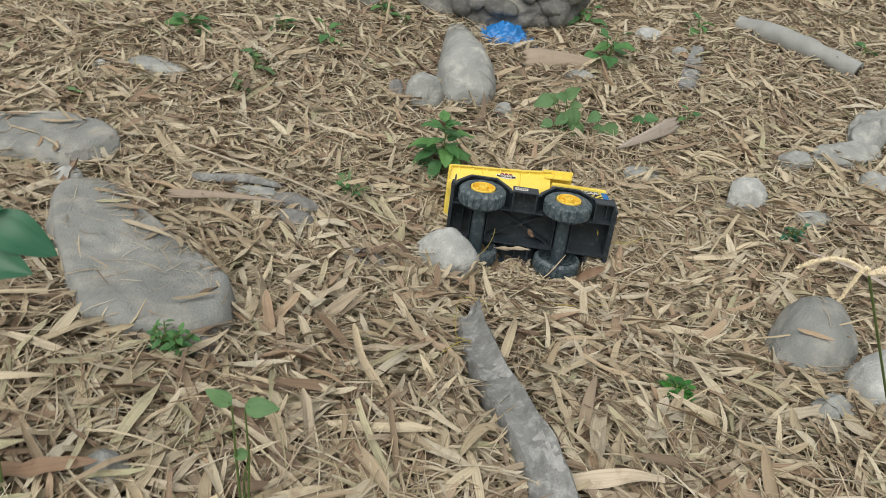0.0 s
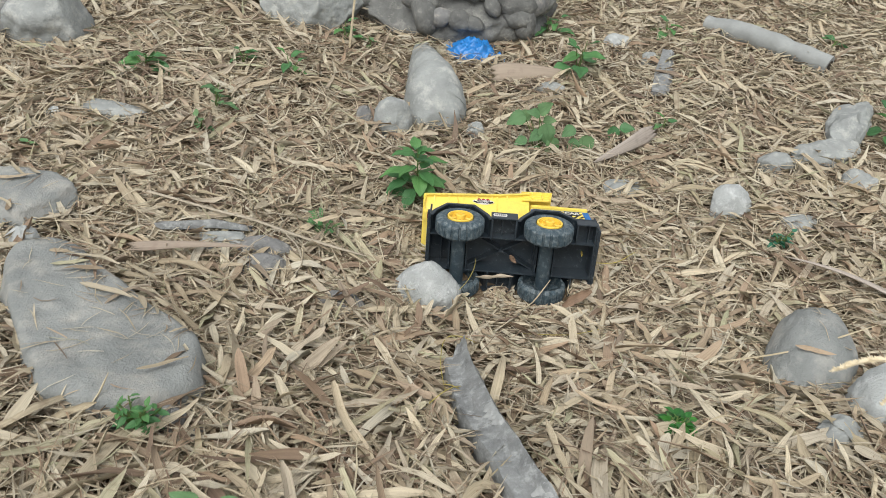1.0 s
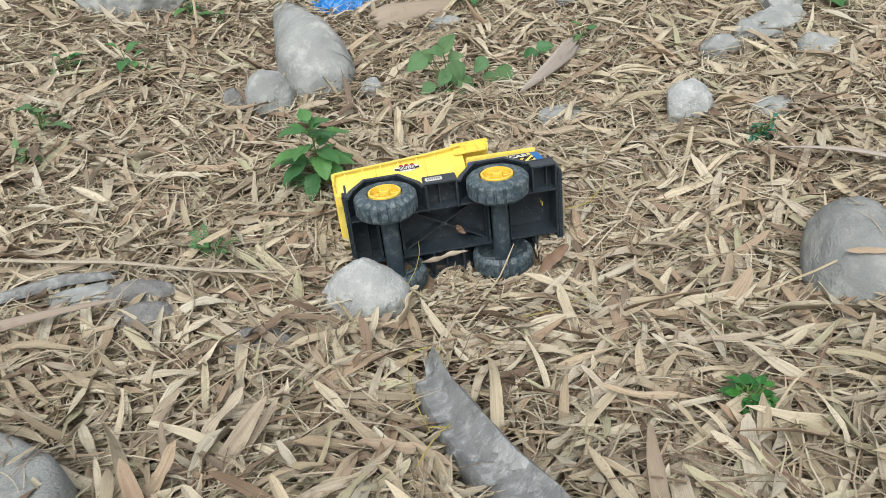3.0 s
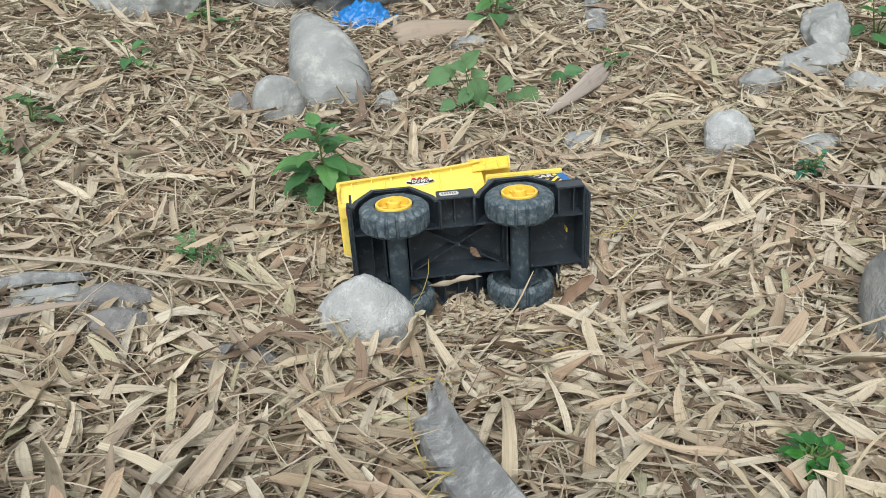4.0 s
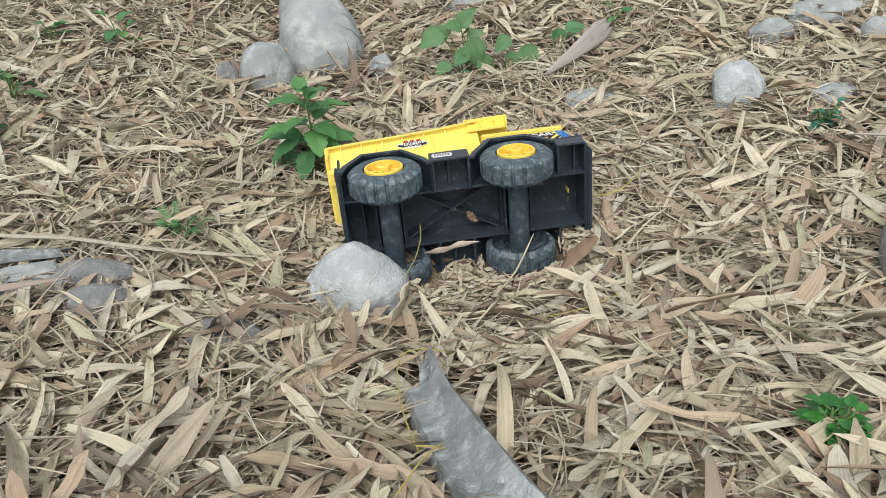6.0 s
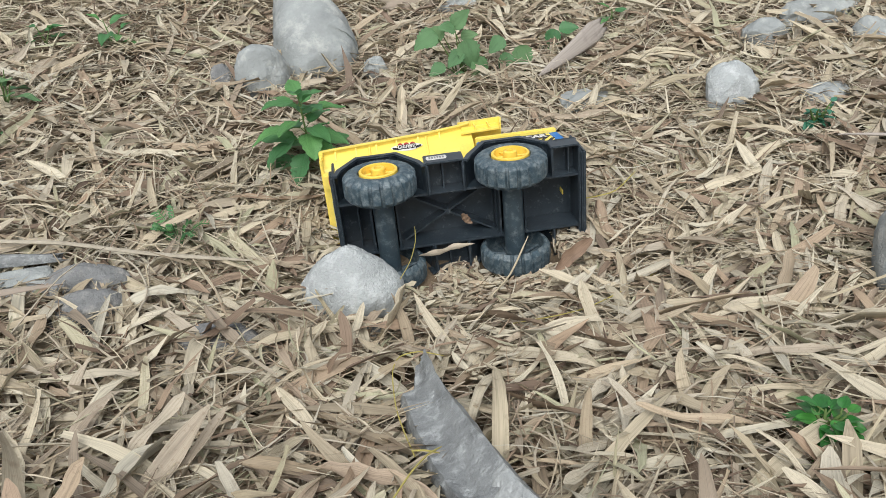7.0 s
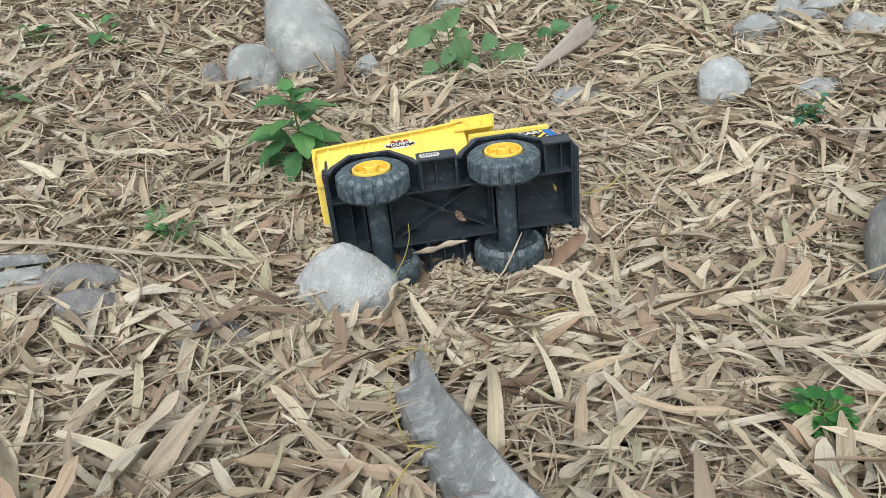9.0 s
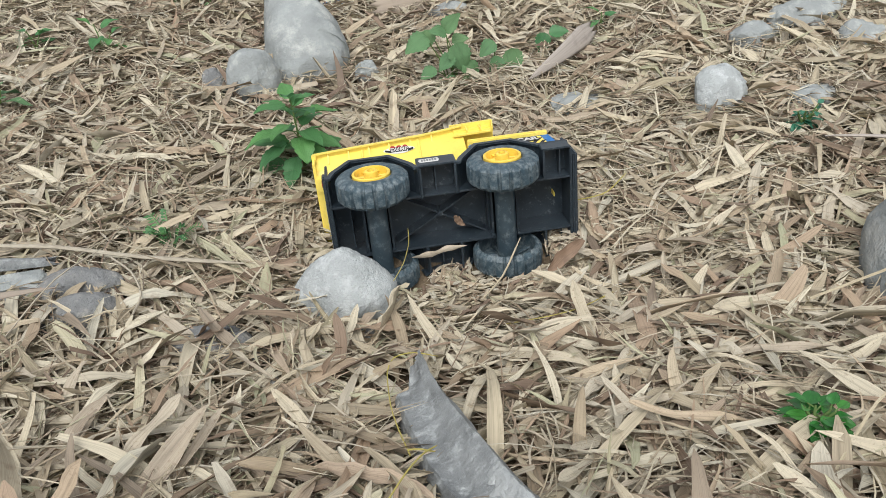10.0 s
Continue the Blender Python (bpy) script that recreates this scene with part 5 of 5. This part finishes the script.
    # sticker on each flared side wall
    for s in (-1, 1):
        a, b = Vector((0, s * 0.0605, 0.116)), Vector((0, s * 0.0722, 0.1405))
        up = (b - a).normalized()
        right = Vector((-s, 0, 0))
        out = right.cross(up)
        c = Vector((-0.038, 0, 0)) + a.lerp(b, 0.52) + out * 0.0008
        m = Matrix((right, up, out)).transposed().to_4x4()
        m.translation = c
        oval = [(0.0185 * math.cos(t) * (1 + 0.1 * math.cos(4 * t)), 0.0068 * math.sin(t)) for t in (2 * math.pi * k / 24 for k in range(24))]
        st = flat_shape(oval, m, M_WHITE, body, "sticker", "worn white, red and black sticker")
        for q in (-0.008, 0.0, 0.008):
            flat_shape([(q + 0.0034 * math.cos(t), 0.0030 + 0.0042 * math.sin(t)) for t in (math.pi * k / 10 for k in range(11))], m @ Matrix.Translation((0, 0, 0.0005)), M_RED, st, "red_arc")
        for q in (-1, 1):
            flat_shape([(q * 0.011, -0.0045), (q * 0.018, -0.002), (q * 0.018, 0.001), (q * 0.011, -0.001)][::q], m @ Matrix.Translation((0, 0, 0.0005)), M_INK, st, "dark_stroke")
        printed("DUMP", 0.0082, m @ Matrix.Translation((0, -0.0006, 0.001)), M_INK, st, bold=0.0011)
        printed("DUMP", 0.0082, m @ Matrix.Translation((0, -0.0006, 0.0015)), M_WHITE, st, name="white_lettering", bold=0.0001)
    return body


def badge(root):
    """A grey maker's plate on each step box, its print worn to strokes."""
    for s in (-1, 1):
        m = Matrix.Translation((-0.008, s * 0.0742, 0.0585)) @ Matrix(((-s, 0, 0, 0), (0, 0, s, 0), (0, 1, 0, 0), (0, 0, 0, 1)))
        base = flat_shape([(-0.011, -0.0055), (0.011, -0.0055), (0.0125, 0), (0.011, 0.0055), (-0.011, 0.0055), (-0.0125, 0)], m, M_WHITE, root, "badge", "worn white and grey badge")
        for k in range(6):
            x = -0.008 + k * 0.0032
            flat_shape([(x - 0.0011, -0.0028), (x + 0.0011, -0.0028), (x + 0.0011, 0.0028), (x - 0.0011, 0.0028)], m @ Matrix.Translation((0, 0, 0.0005)), M_GREYSTICK, base, "bar")


def toy_truck():
    root = empty("toy_truck", TOY)
    tagged(root, "yellow and black plastic toy dump truck lying on its side", "toy truck")
    chassis(root), hood(root), cab(root), bed(root), badge(root)
    for x in (-WB / 2, WB / 2):
        for s in (-1, 1):
            wheel(x, s, root)
    return root


toy_truck()


# ---- loose fibres, straws and single leaves ----
def fibre(points, radius, mat, label, name="straw"):
    pts = [(x, y, gz(x, y) + h) for x, y, h in points]
    fine = []
    for a, b in zip(pts, pts[1:]):
        fine += [tuple(np.array(a) * (1 - t) + np.array(b) * t) for t in (0, 0.34, 0.67)]
    fine.append(pts[-1])
    sm = [fine[0]] + [tuple((np.array(p) + 2 * np.array(q) + np.array(r)) / 4) for p, q, r in zip(fine, fine[1:], fine[2:])] + [fine[-1]]
    me_ob = part(name, tube(sm, [radius] * (len(sm) - 1) + [radius * 0.4], 5), mat, None, smooth=60)
    return tagged(me_ob, label, "straw")


fibre([(0.146, 0.765, 0.05), (0.162, 0.787, 0.056), (0.176, 0.805, 0.056), (0.188, 0.819, 0.05)], 0.0007, M_YSTRAW, "thin yellow plastic-like fibre over the driftwood")
fibre([(0.167, 0.818, 0.05), (0.176, 0.812, 0.054), (0.186, 0.816, 0.046)], 0.0007, M_YSTRAW, "short yellow fibre on the driftwood")
fibre([(0.171, 0.843, 0.022), (0.167, 0.876, 0.026), (0.165, 0.906, 0.03), (0.169, 0.96, 0.034), (0.178, 0.98, 0.036), (0.197, 0.983, 0.036), (0.219, 0.975, 0.03)], 0.0006, M_YSTRAW, "thin yellow fibre looped round the driftwood's tip")
fibre([(0.45, 1.226, 0.05), (0.46, 1.211, 0.06), (0.482, 1.211, 0.06), (0.524, 1.252, 0.05)], 0.0008, M_YSTRAW, "thin yellow fibre by the toy's bumper")
fibre([(0.30, 1.03, 0.02), (0.37, 1.025, 0.025), (0.44, 1.06, 0.022), (0.50, 1.09, 0.02)], 0.0006, M_YSTRAW, "thin yellow fibre on dry leaves")
fibre([(0.200, 1.12, 0.055), (0.214, 1.128, 0.075), (0.222, 1.132, 0.10), (0.222, 1.134, 0.118)], 0.0005, M_YSTRAW, "thin yellow fibre hanging on the toy")
fibre([(0.405, 0.705, 0.02), (0.460, 0.745, 0.034), (0.492, 0.766, 0.050), (0.515, 0.775, 0.055), (0.56, 0.79, 0.03)], 0.0011, M_STRAW, "pale straw across a glossy weed")
fibre([(-0.26, 0.66, 0.01), (-0.225, 0.71, 0.03), (-0.215, 0.735, 0.06)], 0.0012, M_STRAW, "pale bent straw beside a boulder")
fibre([(-0.08, 2.14, 0.0), (-0.075, 2.17, 0.08), (-0.07, 2.21, 0.16)], 0.003, M_STRAW, "pale straw leaning on a boulder")
fibre([(-0.36, 1.30, 0.030), (-0.224, 1.262, 0.036), (-0.162, 1.243, 0.040), (-0.069, 1.215, 0.036), (0.04, 1.202, 0.030)], 0.0024, M_DEAD, "long dry grey stem lying over the litter", "dead_stem")
fibre([(-0.10, 1.216, 0.036), (-0.075, 1.185, 0.040), (-0.062, 1.150, 0.034), (-0.075, 1.118, 0.024)], 0.0012, M_DEAD, "thin forked dry twig beside a stone", "dead_stem")
fibre([(-0.19, 1.10, 0.02), (-0.14, 1.15, 0.060), (-0.105, 1.215, 0.050)], 0.0008, M_DEAD, "thin straw leaning across a stone")
fibre([(0.30, 1.115, 0.02), (0.335, 1.16, 0.02), (0.365, 1.19, 0.05)], 0.0012, M_STRAW, "thin straw by the toy's wheel")
fibre([(0.58, 0.95, 0.03), (0.68, 0.94, 0.06), (0.80, 0.965, 0.09)], 0.0014, M_STRAW, "long thin straw over a boulder")


def single_leaves():
    """The uppermost dry leaves near the camera, each a piece of its own."""
    rng = np.random.default_rng(21)
    shapes = []
    for k in range(14):
        one = np.zeros(1)
        L = np.array([1.0])
        W = np.array([rng.uniform(0.06, 0.14)])
        V, F, UV = leaf_arrays(rng, one, one, L, W, one, 14, 0.05, base=0)
        shapes.append(quads("dry_leaf", V, F, UV, M_DRY))
    n = 0
    while n < 300:
        x, y = rng.uniform(-0.22, 0.72), rng.uniform(0.66, 1.16)
        if bool(in_toy(x, y)) or (abs(x - 0.3) < 0.18 and y > 1.08) or (abs(x - 0.15) < 0.07 and abs(y - 1.13) < 0.06) or (abs(x - 0.22) < 0.065 and y < 1.0) or (abs(x - 0.468) < 0.04 and abs(y - 0.79) < 0.05) or (x < -0.13 and y < 1.0):
            continue
        size = float(np.clip(rng.lognormal(np.log(0.084), 0.32), 0.05, 0.14))
        ob = new("dry_leaf", shapes[n % 14])
        ob.parent = LITTER
        ob.matrix_basis = pose(x, y, gz(x, y) + rng.uniform(0.013, 0.027), rng.normal(0, 22), rng.normal(0, 9), rng.uniform(0, 360)) @ Matrix.Diagonal((size, size, size, 1))
        n += 1


def placed_leaf(x, y, lift, length, width, turn, tip, label, mat, at=None):
    rng = np.random.default_rng(int(abs(x) * 1000 + abs(y) * 100))
    o = np.zeros(1)
    V, F, UV = leaf_arrays(rng, o, o, np.array([length]), np.array([width]), o, 14, 0.02, base=0)
    yaw0 = math.atan2(V[-2][1] - V[1][1], V[-2][0] - V[1][0])
    ob = new("fallen_leaf", quads("fallen_leaf", V, F, UV, mat))
    ob.matrix_world = pose(x, y, gz(x, y) + lift, 0, 0, turn) @ pose(0, 0, 0, tip[0], tip[1], 0) @ pose(0, 0, 0, 0, 0, -math.degrees(yaw0))
    if at:
        ob.matrix_world = TOY @ pose(*at) @ pose(0, 0, 0, 0, 0, -math.degrees(yaw0))
    return tagged(ob, label, "leaf")


placed_leaf(0.268, 1.128, 0.052, 0.070, 0.010, 8, (60, -4), "pale curled dry leaf caught under the toy's axle", M_PALELEAF, at=(-0.008, 0.040, 0.036, 20, 0, -6))
placed_leaf(0.405, 1.142, 0.040, 0.065, 0.016, 30, (50, -10), "brown dry leaf leaning against the toy's bumper", M_BROWNLEAF)
placed_leaf(0.285, 1.205, 0.085, 0.020, 0.009, 120, (80, 0), "small brown leaf stuck on the toy's underside", M_BROWNLEAF, at=(0.022, 0.012, 0.060, 0, 0, 50))
single_leaves()
placed_leaf(0.33, 0.585, 0.03, 0.15, 0.02, 12, (10, 0), "large tan dry leaf on the near bank", M_PALELEAF)
placed_leaf(-0.235, 0.49, 0.03, 0.12, 0.018, 15, (10, 0), "large brown dry leaf on the near bank", M_BROWNLEAF)


def strewn(host, n, seed, label, where=None, straw=0.75):
    """Straws and leaves lying on a stone, joined."""
    tree = BVHTree.FromPolygons([host.matrix_world @ v.co for v in host.data.vertices], [tuple(p.vertices) for p in host.data.polygons])
    rng = np.random.default_rng(seed)
    box_pts = np.array([host.matrix_world @ Vector(c) for c in host.bound_box])
    lo, hi = box_pts.min(0), box_pts.max(0)
    V, F, UV, at = [], [], [], 0
    tries = 0
    while n and tries < 6000:
        tries += 1
        x, y = rng.uniform(lo[0], hi[0]), rng.uniform(lo[1], hi[1])
        if where and not where(x, y):
            continue
        hit, normal, _, _ = tree.ray_cast(Vector((x, y, 2)), Vector((0, 0, -1)))
        if hit is None or normal.z < 0.75 or hit.z < gz(x, y) + 0.012:
            continue
        o = np.zeros(1)
        thin_one = rng.random() < straw
        L = rng.uniform(0.02, 0.06) if thin_one else rng.uniform(0.035, 0.08)
        W = rng.uniform(0.0008, 0.002) if thin_one else rng.uniform(0.005, 0.011)
        v, f, uv = leaf_arrays(rng, o, o, np.array([L]), np.array([W]), o, 8, 0.01, base=0)
        m = np.array(Vector((0, 0, 1)).rotation_difference(normal).to_matrix())
        v[:, 2] = np.maximum(v[:, 2] * 0.4, -0.0005)
        v = v @ m.T + np.array(hit) + np.array(normal) * rng.uniform(0.001, 0.003 if thin_one else 0.008)
        V.append(v), F.append(f + at), UV.append(uv)
        at += len(v)
        n -= 1
    ob = new("strewn_straw", quads("strewn_straw", np.concatenate(V), np.concatenate(F), np.concatenate(UV), M_DRY))
    return tagged(ob, label, "straw", kind="stuff")


BOULDERS = [o for o in scene.objects if o.name.startswith("boulder")]
strewn(BOULDERS[0], 60, 1, "dry straws and bits of leaf lying on a boulder", straw=0.95)
strewn(BOULDERS[0], 34, 2, "dry leaves drifted over the edge of a boulder", where=lambda x, y: 0.597 * (x + 0.42) + 0.802 * (y - 1.06) > -0.028, straw=0.5)
strewn(BOULDERS[1], 30, 3, "dry leaves and straws lying on a boulder", straw=0.6)
strewn(BOULDERS[2], 8, 4, "a few dry straws on a boulder", straw=0.9)
for o in list(scene.objects):
    if o.get("label", "").startswith("tall grey stone"):
        strewn(o, 26, 5, "dry leaves stuck to a tall stone", where=lambda x, y: y > 1.98, straw=0.5)
